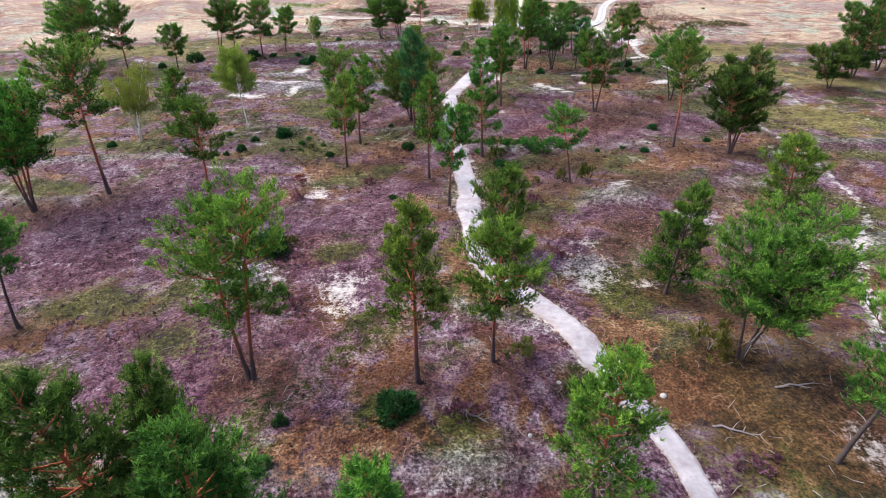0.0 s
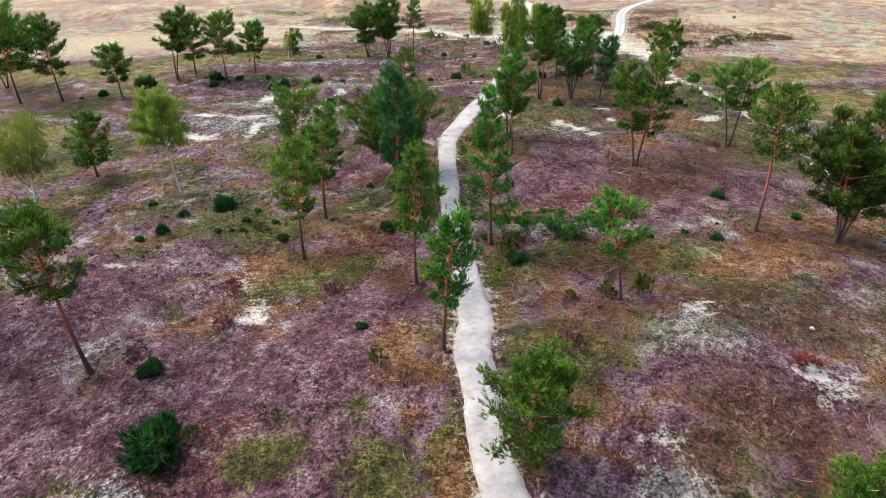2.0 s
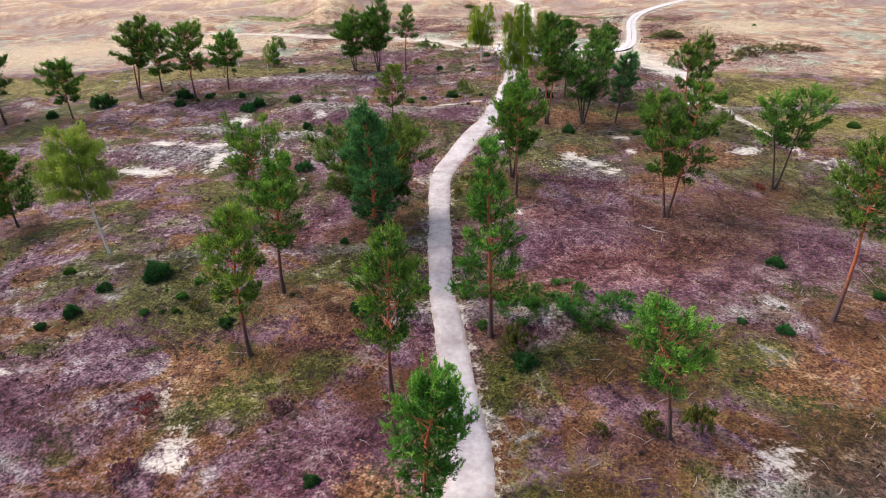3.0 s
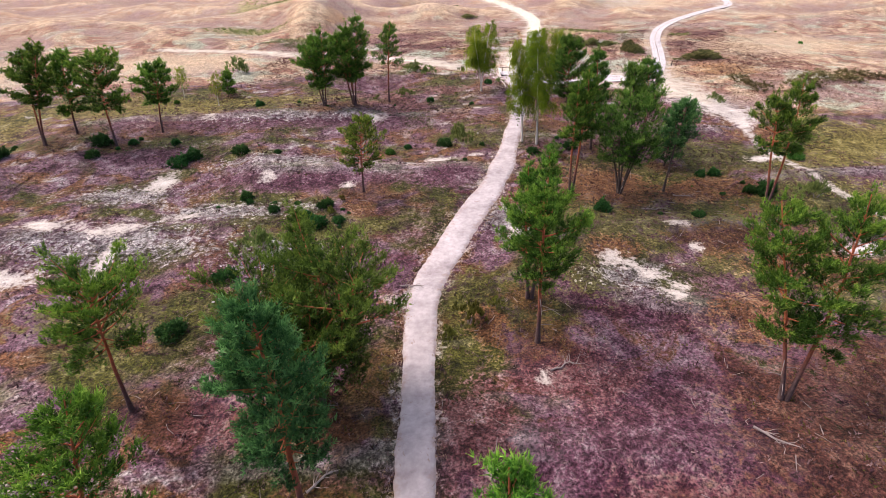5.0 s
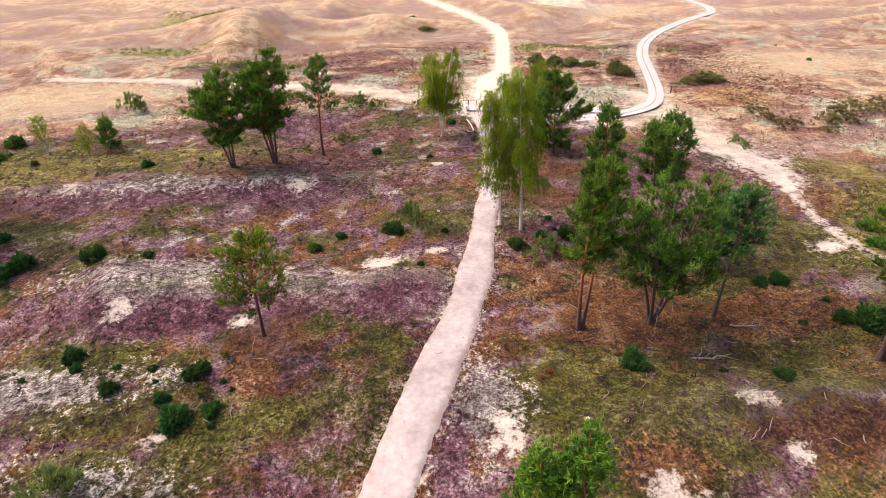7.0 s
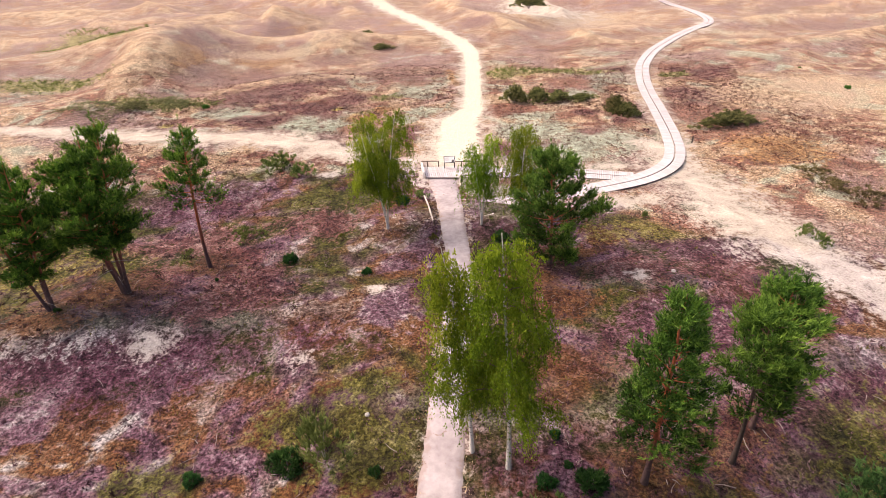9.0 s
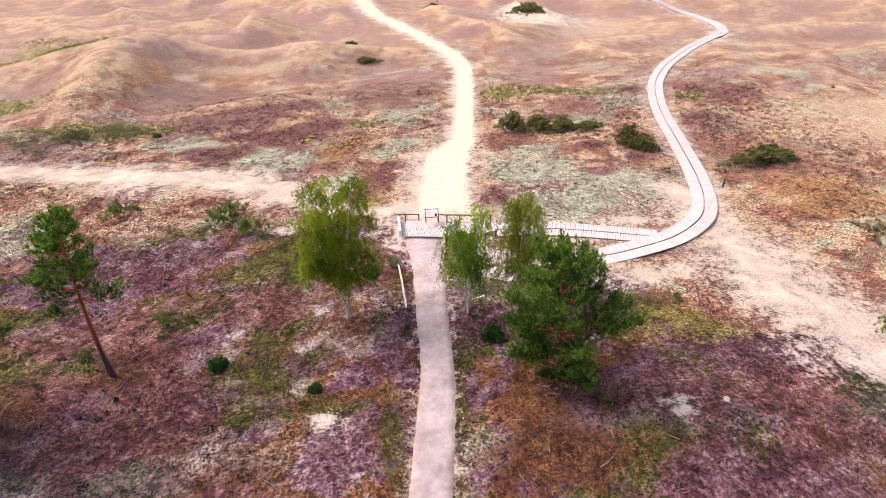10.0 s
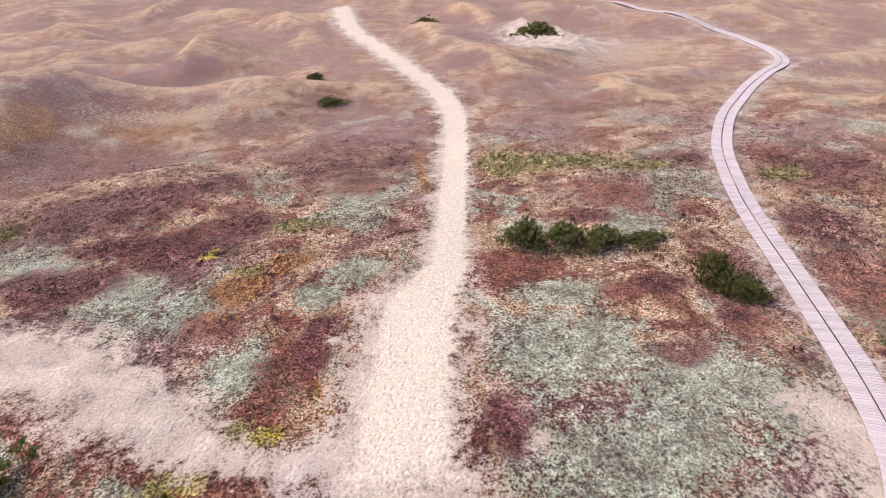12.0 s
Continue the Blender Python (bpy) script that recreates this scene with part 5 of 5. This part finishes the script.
for k, (x, y, a, b, c, turn) in enumerate([(20.3, 115.9, 1.1, 1.2, 1.05, -8), (22.5, 115.6, 1.2, 1.0, 0.9, 5), (28.6, 111.6, 0.9, 1.1, 1.0, 0), (24.5, 115.2, 1.2, 0.85, 0.65, 40), (26.7, 115.1, 1.2, 0.7, 0.5, 8), (29.0, 110.3, 0.9, 0.9, 0.8, 70), (36.4, 106.6, 2.5, 1.2, 0.75, 12), (8.5, 146.5, 1.3, 1.0, 0.6, 0), (6.8, 155.4, 1.2, 1.0, 0.6, 30), (35.0, 163.5, 2.4, 1.4, 1.1, 0), (23.8, 196.0, 2.2, 1.2, 1.2, 0)]):
    m = pose(x, y, float(ground_height(x, y)) - 0.03, 0, 0, turn) @ Matrix.Diagonal((a, b, c, 1))
    if k < 3:
        willows[k].matrix_basis = m
        tagged(willows[k], group="creeping willows")
    else:
        tagged(copy_thing(willows[k % 3], m), group="creeping willows")
sage = [shrub("creeping_willow", "pale grey-green willow growth among tall grass", "bush", SAGE_LEAVES, 190 + k, count=260, per=12, size=0.16, width=0.04, flat=1.0, spiky=1.6) for k in range(2)]
strew(sage, [(-13.0, 122.4, 1.0), (-16.4, 122.0, 1.1), (-18.9, 121.0, 1.0), (-14.6, 124.8, 0.8), (-21.5, 123.0, 1.0)], 14, 0.4, group="pale willows in the west")


# ---- low growth ----
def tussocks(name, label, material, count, box, seed, keep, tall, wide, per=7, category="heath"):
    """Many small tussocks in one mesh, over a stretch of ground."""
    rng = np.random.default_rng(seed)
    x, y = rng.uniform(box[0], box[1], count), rng.uniform(box[2], box[3], count)
    ok = keep(x, y, rng)
    x, y = x[ok], y[ok]
    n = len(x)
    feet = np.repeat(np.stack([x, y, ground_height(x, y) - 0.03], 1), per, 0)
    size = np.repeat(rng.uniform(0.5, 1.3, n), per)
    feet += rng.normal(size=(n * per, 3)) * np.array([0.07, 0.07, 0]) * size[:, None]
    ways = rng.normal(size=(n * per, 3)) * np.array([0.6, 0.6, 0.15]) + np.array([0, 0, 0.7])
    v, f = blades(rng, feet, ways, tall * size * rng.uniform(0.6, 1.2, n * per), wide * size)
    own = np.repeat(np.clip(0.45 * rough(x, y, 1.8, 11) + 0.8 * rng.uniform(0, 1, n) - 0.12, 0, 1), per)
    ob = mesh_object(name, v, f, material, tone=np.repeat(own, 3))
    return tagged(ob, label, category, kind="stuff")


def on_heath(x, y, rng):
    bare = blots(x, y, [(14, 13, 6, 6), (16, 22, 5, 6)]) > rng.uniform(0.1, 0.7, len(x))
    return ~bare & (sandiness(x, y) < 0.30) & (duneness(x, y) < rng.uniform(0.2, 0.8, len(x))) & (near_line(x, y, FOOTPATH[::3]) < 0.38)


def on_moss(x, y, rng):
    return on_heath(x, y, rng) & (rough(x, y, 6, 12) + 0.4 * rough(x, y, 2, 13) > rng.uniform(0.55, 1.0, len(x)))


def on_dune(x, y, rng):
    return (sandiness(x, y) < 0.28) & (duneness(x, y) > rng.uniform(0.3, 0.8, len(x))) & (y < rng.uniform(118, 137, len(x)))


def on_straw(x, y, rng):
    return on_dune(x, y, rng) & (blots(x, y, WINE_RED) < rng.uniform(0.1, 0.8, len(x)))


tussocks("heather_carpet", "low mauve and brown heather covering the heath", HEATH_STUFF, 40000, (-32, 34, 7, 108), 21, on_heath, 0.17, 0.055)
tussocks("moss_and_grass", "tufts of olive moss and short grass between the heather", MOSS_STUFF, 26000, (-32, 34, 7, 108), 22, on_moss, 0.15, 0.045)
def on_path_edge(x, y, rng):
    depth = near_line(x, y, FOOTPATH[::2]) + 0.05 * rng.normal(size=len(x))
    return (depth > rng.uniform(0.15, 0.45, len(x))) & (depth < 0.49) & (y < 97)


tussocks("path_edge_growth", "short grass and heather leaning over the footpath's edges", STRAW_STUFF, 50000, (-2, 14, 8, 98), 26, on_path_edge, 0.12, 0.035, per=5)
tussocks("dune_grass", "thin dry straw-coloured grass on the dunes", STRAW_STUFF, 30000, (-20, 48, 84, 138), 23, on_straw, 0.16, 0.05)


def on_wine(x, y, rng):
    here = np.maximum(blots(x, y, WINE_RED), 0.75 * rough(x, y, 3.1, 31)) - 0.5 * blots(x, y, PALE_LICHEN)
    return on_dune(x, y, rng) & (here > rng.uniform(0.2, 0.8, len(x)))


tussocks("dune_heather", "dark wine-red heather between the lichen of the dunes", WINE_STUFF, 80000, (-20, 48, 98, 138), 25, on_wine, 0.14, 0.05)


def on_flare(x, y, rng):
    return (blots(x, y, [(11.2, 109.2, 0.9, 3.0), (13.2, 114.5, 0.9, 1.6), (11.0, 105.8, 1.2, 1.2)]) > rng.uniform(0.3, 1.0, len(x))) & (near_line(x, y, SAND_TRACK) < 0.75)


tussocks("sand_sprouts", "sparse small dark sprouts on the bare sand beside the track", WINE_STUFF, 5200, (8, 16, 103, 117), 27, on_flare, 0.09, 0.04, per=4)


def green_spots(x, y, rng):
    """Patches of greener grass on the dunes and beside the tracks."""
    here = blots(x, y, GREEN_SPOTS)
    return (here > rng.uniform(0.25, 1.1, len(x))) & (sandiness(x, y) < 0.35)


tussocks("green_dune_grass", "patches of greener grass among the dry dune grass", PALE_LEAVES, 90000, (-45, 52, 76, 170), 24, green_spots, 0.40, 0.05)


def dead_twigs(count, seed):
    """Short bleached twigs lying about on the heath."""
    rng = np.random.default_rng(seed)
    x, y = rng.uniform(-24, 28, count), rng.uniform(9, 96, count)
    ok = (sandiness(x, y) < 0.45) & (duneness(x, y) < 0.4) & (near_line(x, y, FOOTPATH[::3]) < 0.45) & (blots(x, y, TREE_FEET) > rng.uniform(-0.5, 0.9, count))
    pieces = []
    for px, py in zip(x[ok], y[ok]):
        length, a = rng.uniform(0.15, 0.65), rng.uniform(0, 6.28)
        s = np.linspace(-0.5, 0.5, 3)[:, None]
        line = np.array([px, py, 0]) + length * s * np.array([math.cos(a), math.sin(a), 0]) + rng.normal(size=(3, 3)) * np.array([0.03, 0.03, 0])
        line[:, 2] = ground_height(line[:, 0], line[:, 1]) + rng.uniform(0.03, 0.10, 3)
        pieces.append(tube(line, np.array([0.014, 0.012, 0.005]) * rng.uniform(0.7, 1.4), 4))
    v, f = joined(pieces)
    return tagged(mesh_object("dead_twigs", v, f, DEAD_WOOD), "thin bleached dead twigs scattered over the heath", "twigs", kind="stuff")


dead_twigs(2600, 28)


# ---- boardwalk, deck and rails ----
def box_mesh(bm, size, m=Matrix(), bevel=0.006):
    made = bmesh.ops.create_cube(bm, size=1.0)
    bmesh.ops.scale(bm, vec=size, verts=made["verts"])
    if bevel:
        edges = list({e for v in made["verts"] for e in v.link_edges})
        made["verts"] = list({v for f in bmesh.ops.bevel(bm, geom=edges, offset=bevel, segments=1, affect="EDGES")["faces"] for v in f.verts})
    bmesh.ops.transform(bm, matrix=m, verts=made["verts"])


def timber(name, size, m, material, parent, label="", bevel=0.008):
    bm = bmesh.new()
    box_mesh(bm, size, Matrix(), bevel)
    ob = part(name, bm, material, parent, label)
    ob.matrix_basis = m
    return ob


def pole(name, a, b, r, material, parent, label=""):
    a, b = np.array(a, float), np.array(b, float)
    s = np.linspace(0, 1, 5)[:, None]
    v, f = tube(a + (b - a) * s, np.array([r, r * 1.04, r * 0.97, r * 1.02, r * 0.95]), 8)
    ends = np.array([[0, 7, 6, 5], [0, 5, 4, 3], [0, 3, 2, 1], [32, 33, 34, 35], [32, 35, 36, 37], [32, 37, 38, 39]])
    return mesh_object(name, v, np.vstack([f, ends]), material, parent, label)


def level(x, y):
    """The ground's height evened out over a few metres, on which timber lies."""
    dx, dy = np.meshgrid((-2.0, 0.0, 2.0), (-2.0, 0.0, 2.0))
    return float(np.mean(ground_height(x + dx, y + dy)))


LANE, GAP, PLANK, THICK = 0.69, 0.09, 0.126, 0.04


def plank_places(points, step=0.145, drop=0.0):
    """Poses of the planks of both lanes along a middle line."""
    line = smooth_line(points, step)
    way = np.gradient(line, axis=0)
    out = []
    z = np.array([level(x, y) for x, y in line[::8]])
    z = np.interp(np.arange(len(line)), np.arange(0, len(line), 8), np.convolve(np.pad(z, 2, "edge"), np.ones(5) / 5, "valid"))
    for (x, y), (dx, dy), h in zip(line, way, z):
        a = math.atan2(dy, dx)
        for sign in (-1, 1):
            off = sign * (LANE + GAP) / 2
            out.append((x - math.sin(a) * off, y + math.cos(a) * off, h + 0.10 - drop, a))
    return out


def joined_planks(name, places, parent, label):
    n = len(places)
    p = np.array(places)
    unit = np.array([(sx, sy, sz) for sx in (-1, 1) for sy in (-1, 1) for sz in (-1, 1)]) * np.array([PLANK, LANE, THICK]) / 2
    quads = np.array([(0, 1, 3, 2), (4, 6, 7, 5), (0, 4, 5, 1), (2, 3, 7, 6), (0, 2, 6, 4), (1, 5, 7, 3)])
    c, s = np.cos(p[:, 3])[:, None], np.sin(p[:, 3])[:, None]
    verts = np.stack([p[:, :1] + c * unit[:, 0] - s * unit[:, 1], p[:, 1:2] + s * unit[:, 0] + c * unit[:, 1], p[:, 2:3] + np.broadcast_to(unit[:, 2], (n, 8))], 2)
    faces = (quads[None] + 8 * np.arange(n)[:, None, None]).reshape(-1, 4)
    ob = mesh_object(name, verts.reshape(-1, 3), faces, PLANK_WOOD, parent, label)
    return tagged(ob, kind="stuff")


bm = bmesh.new()
box_mesh(bm, (PLANK, LANE, THICK), Matrix(), 0.0)
PLANK_MESH = bpy.data.meshes.new("plank")
bm.to_mesh(PLANK_MESH)
bm.free()
PLANK_MESH.materials.append(PLANK_WOOD)


def beam_along(name, points, offset, parent):
    """A dark bearer under the planks, following the walk."""
    line = smooth_line(points, 0.6)
    way = np.gradient(line, axis=0)
    way /= np.linalg.norm(way, axis=1, keepdims=True)
    x, y = line[:, 0] - way[:, 1] * offset, line[:, 1] + way[:, 0] * offset
    z = np.array([level(a, b) for a, b in line]) - 0.01
    z = np.convolve(np.pad(z, 2, "edge"), np.ones(5) / 5, "valid")
    ring = [(-0.035, -0.30), (0.035, -0.30), (0.035, 0.085), (-0.035, 0.085)]
    verts = np.concatenate([np.stack([x - way[:, 1] * a, y + way[:, 0] * a, z + b], 1) for a, b in ring])
    n = len(line)
    k = np.arange(n - 1)
    faces = np.concatenate([np.stack([e * n + k, e * n + k + 1, ((e + 1) % 4) * n + k + 1, ((e + 1) % 4) * n + k], 1) for e in range(4)])
    return mesh_object(name, verts, faces, BEAM_WOOD, parent, "dark bearer beam")


def boardwalk(label, points, near, stretch, drop=0.0):
    walkway = thing("boardwalk", 0, 0, 0, label, "boardwalk", "boardwalks over the dunes")
    places = plank_places(points, 0.145, drop)
    inside = [p for p in places if stretch[0] < p[0] < stretch[1] and stretch[2] < p[1] < stretch[3]][:near]
    chosen = set(inside)
    for x, y, z, a in inside:
        ob = new("plank", PLANK_MESH)
        ob.parent = walkway
        ob.matrix_basis = pose(x, y, z, 0, 0, math.degrees(a))
    rest = [p for p in places if p not in chosen]
    if rest:
        joined_planks("far_planks", rest, walkway, "pale weathered planks further along")
    for offset in (-0.66, -0.10, 0.10, 0.66):
        beam_along("beam", points, offset, walkway)
    return walkway


boardwalk("long double-lane boardwalk of pale planks winding across the dunes",
          [(13.2, 95.3), (15.2, 95.8), (17.2, 96.2), (19.5, 96.5), (22.1, 97.0), (25.2, 98.0), (27.7, 99.7), (29.2, 101.8), (30.4, 104.6), (31.3, 107.2), (32.8, 112.0), (34.1, 116.4), (35.8, 121.0), (38.7, 127.0),
           (43.1, 133.4), (47.5, 138.2), (51.6, 142.3), (56.2, 146.4), (60.6, 150.0), (63.6, 156.5), (65.2, 164.0), (65.6, 174.3), (64.0, 190.0), (61.0, 207.0), (58.0, 220.0)], 300, (12, 30, 90, 101.5))
boardwalk("straight double-lane boardwalk of pale planks joining the viewing deck", [(15.45, 100.6), (17.0, 100.5), (18.6, 100.15), (20.8, 99.45), (22.6, 98.78), (23.6, 98.38), (24.3, 98.12)], 300, (10, 30, 90, 110), 0.035)


def viewing_deck():
    z = -0.20
    deck = thing("viewing_deck", 10.05, 100.75, z, "low viewing deck of pale planks at the footpath's end", "deck")
    bm = bmesh.new()
    n = 38
    for k in range(n):
        u = (k + 0.5) / n
        x = 0.06 + 5.36 * u
        back = 1.98 - 1.15 * u if u > 0.45 else 1.98 - 0.75 * u - 0.18
        front = 0.02 - 0.52 * min(1, u / 0.45) - 0.22 * max(0, (u - 0.45) / 0.55)
        slant = 0 if u < 0.45 else -4
        timber("plank", (0.116, back - front, 0.04), pose(x, (back + front) / 2, 0, 0, 0, slant), PLANK_WOOD, deck, bevel=0)
    for y in (0.25, 0.75):
        timber("beam", (5.3, 0.08, 0.24), pose(2.7, y, -0.15, 0, 0, -3), BEAM_WOOD, deck, "dark bearer beam")
    timber("side_board", (0.13, 1.9, 0.40), pose(-0.07, 1.0, 0.18), BOARD_WHITE, deck, "pale side board")
    return z


DECK = viewing_deck()


def rail_fence(points, gaps, height, label):
    """A low fence: posts at the points, a rail from each to the next but for the gaps."""
    fence = thing("fence", points[0][0], points[0][1], DECK, label, "fence")
    rel = [(x - points[0][0], y - points[0][1]) for x, y in points]
    for x, y in rel:
        timber("post", (0.07, 0.07, height + 0.3), pose(x, y, height / 2 - 0.15), RAIL_WOOD, fence)
    for k, ((x, y), (u, v)) in enumerate(zip(rel, rel[1:])):
        if k in gaps:
            continue
        a = math.atan2(v - y, u - x)
        timber("rail", (math.hypot(u - x, v - y) + 0.10, 0.08, 0.045), pose((x + u) / 2, (y + v) / 2, height + 0.033, 0, 0, math.degrees(a)), RAIL_WOOD, fence)
    return fence


rail_fence([(10.0, 102.6), (10.42, 102.55), (11.2, 102.40)], (), 0.42, "low brown wooden rail behind the deck")
rail_fence([(12.35, 102.15), (12.85, 102.0), (13.6, 101.85), (15.0, 101.55), (15.4, 101.45)], (), 0.42, "low bent brown wooden rail behind the deck")


def bench(x, y, turn):
    z = level(x, y)
    seat = thing("bench", x, y, z, "simple dark wooden bench at the deck's edge", "bench", "benches by the deck", turn)
    timber("seat", (0.88, 0.11, 0.045), pose(0, 0, 0.385), RAIL_WOOD, seat)
    timber("lower_rail", (0.76, 0.04, 0.06), pose(0, 0.07, 0.22), RAIL_WOOD, seat)
    for sx in (-0.33, 0.33):
        timber("leg", (0.08, 0.10, 0.46), pose(sx, 0, 0.13), BEAM_WOOD, seat)


bench(12.85, 99.95, 0)
bench(13.95, 99.9, 8)
bench(15.05, 99.85, 14)


def information_board(x, y, turn):
    board = thing("information_board", x, y, DECK, "white information board on two dark posts", "sign", "", turn)
    for sx in (-0.36, 0.36):
        timber("post", (0.06, 0.06, 0.95), pose(sx, 0, 0.28), BOARD_DARK, board)
    tilt = pose(0, -0.06, 0.70, -54)
    face = timber("panel", (0.76, 0.035, 0.52), tilt, BOARD_WHITE, board, "white printed panel")
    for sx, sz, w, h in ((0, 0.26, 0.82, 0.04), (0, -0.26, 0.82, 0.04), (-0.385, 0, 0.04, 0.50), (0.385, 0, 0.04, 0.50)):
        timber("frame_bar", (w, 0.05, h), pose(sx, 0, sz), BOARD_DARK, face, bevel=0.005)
    timber("picture", (0.16, 0.006, 0.17), pose(0.24, -0.021, -0.13), BOARD_DARK, face, "dark printed picture", bevel=0)
    for k in range(5):
        timber("text_bar", (0.34 - 0.05 * (k % 2), 0.006, 0.022), pose(-0.20, -0.021, 0.15 - 0.06 * k), BOARD_PRINT, face, bevel=0)


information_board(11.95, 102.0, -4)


def edge_rail(points, label, r=0.05, height=0.22):
    """Peeled poles laid on short posts along the path's edge."""
    z0 = float(ground_height(*points[0]))
    edge = thing("edge_rail", points[0][0], points[0][1], z0, label, "rail", "path edging")
    rel = [(x - points[0][0], y - points[0][1], float(ground_height(x, y)) - z0) for x, y in points]
    for x, y, z in rel:
        pole("post", (x + 0.06, y, z - 0.2), (x + 0.06, y, z + height + 0.06), 0.05, RAIL_WOOD, edge)
    for a, b in zip(rel, rel[1:]):
        pole("rail", (a[0], a[1] + 0.02, a[2] + height), (b[0], b[1] - 0.02, b[2] + height), r, POLE_WOOD, edge, "peeled pale pole")


edge_rail([(9.75, 93.6), (9.72, 95.7), (9.65, 97.8)], "low rail of two peeled poles beside the path")
edge_rail([(12.2, 98.4), (12.32, 99.4), (12.4, 100.1)], "low rail of peeled poles leading to the deck")


def side_platform(x, y, turn, wide, deep):
    z = level(x, y) + 0.12
    pad = thing("side_platform", x, y, z, "small plank platform beside the boardwalk", "platform", "resting places by the boardwalk", turn)
    n = int(wide / 0.14)
    for k in range(n):
        timber("plank", (0.125, deep, 0.04), pose((k + 0.5 - n / 2) * 0.14, 0, 0), PLANK_WOOD, pad, bevel=0)
    for sy in (-0.4, 0.4):
        timber("beam", (wide * 0.96, 0.07, 0.28), pose(0, sy * deep, -0.16), BEAM_WOOD, pad, "dark bearer beam")


side_platform(13.0, 94.25, 10, 0.95, 0.75)
side_platform(17.35, 95.15, 14, 0.85, 1.0)


def marker_post(x, y):
    z = float(ground_height(x, y))
    mark = thing("marker_post", x, y, z, "short dark wooden post beside the boardwalk", "post")
    pole("shaft", (0, 0, -0.2), (0.03, 0.01, 0.55), 0.06, BEAM_WOOD, mark)
    pole("cap", (0.03, 0.01, 0.55), (0.032, 0.01, 0.60), 0.068, RAIL_WOOD, mark)


marker_post(31.4, 103.3)


# ---- dead wood ----
def fallen_branch(x, y, length, turn, seed):
    rng = np.random.default_rng(seed)
    log = thing("fallen_branch", x, y, float(ground_height(x, y)), "bleached fallen pine branch lying on the heath", "branch", "fallen branches", turn)
    s = np.linspace(-0.5, 0.5, 6)[:, None]
    line = s * np.array([length, 0, 0]) + rng.normal(size=(6, 3)) * np.array([0, 0.05, 0.015]) + np.array([0, 0, 0.05])
    v, f = tube(line, np.linspace(0.05, 0.02, 6), 6)
    mesh_object("stem", v, f, DEAD_WOOD, log)
    for k in range(7):
        p = line[rng.integers(1, 6)]
        tip = p + np.array([rng.uniform(0.1, 0.5), rng.uniform(-0.5, 0.5), rng.uniform(0.02, 0.22)])
        v, f = tube(np.array([p, (p + tip) / 2 + rng.normal(size=3) * 0.03, tip]), (0.018, 0.012, 0.004), 4)
        mesh_object("twig", v, f, DEAD_WOOD, log)


for k, (x, y, length, turn) in enumerate([(1.0, 13.6, 1.3, -35), (10.6, 12.6, 1.6, -20), (13.9, 14.7, 1.6, 5), (-3.0, 46.6, 1.8, 60), (16.0, 66.6, 1.4, 0), (18.6, 68.3, 1.2, -8), (14.0, 48.6, 1.8, -40), (-2.0, 48.0, 1.4, 40), (7.3, 52.9, 1.2, 15), (-6.9, 86.6, 1.3, 50), (0.6, 59.0, 1.0, 0), (-9.6, 90.0, 1.4, 70)]):
    fallen_branch(x, y, length, turn, 200 + k)


# ---- stones ----
def stone(x, y, size, seed):
    rng = np.random.default_rng(seed)
    bm = bmesh.new()
    bmesh.ops.create_icosphere(bm, subdivisions=2, radius=size)
    for v in bm.verts:
        v.co = v.co * rng.uniform(0.85, 1.12)
        v.co.z *= 0.6
    ob = part("stone", bm, STONE)
    ob.matrix_basis = pose(x, y, float(ground_height(x, y)) + 0.2 * size, 0, 0, rng.uniform(0, 360))
    tagged(ob, "pale grey stone lying in the heather", "stone", "loose stones")


for k, (x, y, size) in enumerate([(4.6, 15.2, 0.10), (8.6, 14.4, 0.13), (3.0, 12.6, 0.09), (-9.0, 58.2, 0.16), (-9.3, 58.0, 0.09), (5.7, 80.2, 0.10), (17.0, 31.5, 0.11), (-6.2, 52.8, 0.10), (9.8, 63.6, 0.08), (20.6, 86.2, 0.12)]):
    stone(x, y, size, 300 + k)
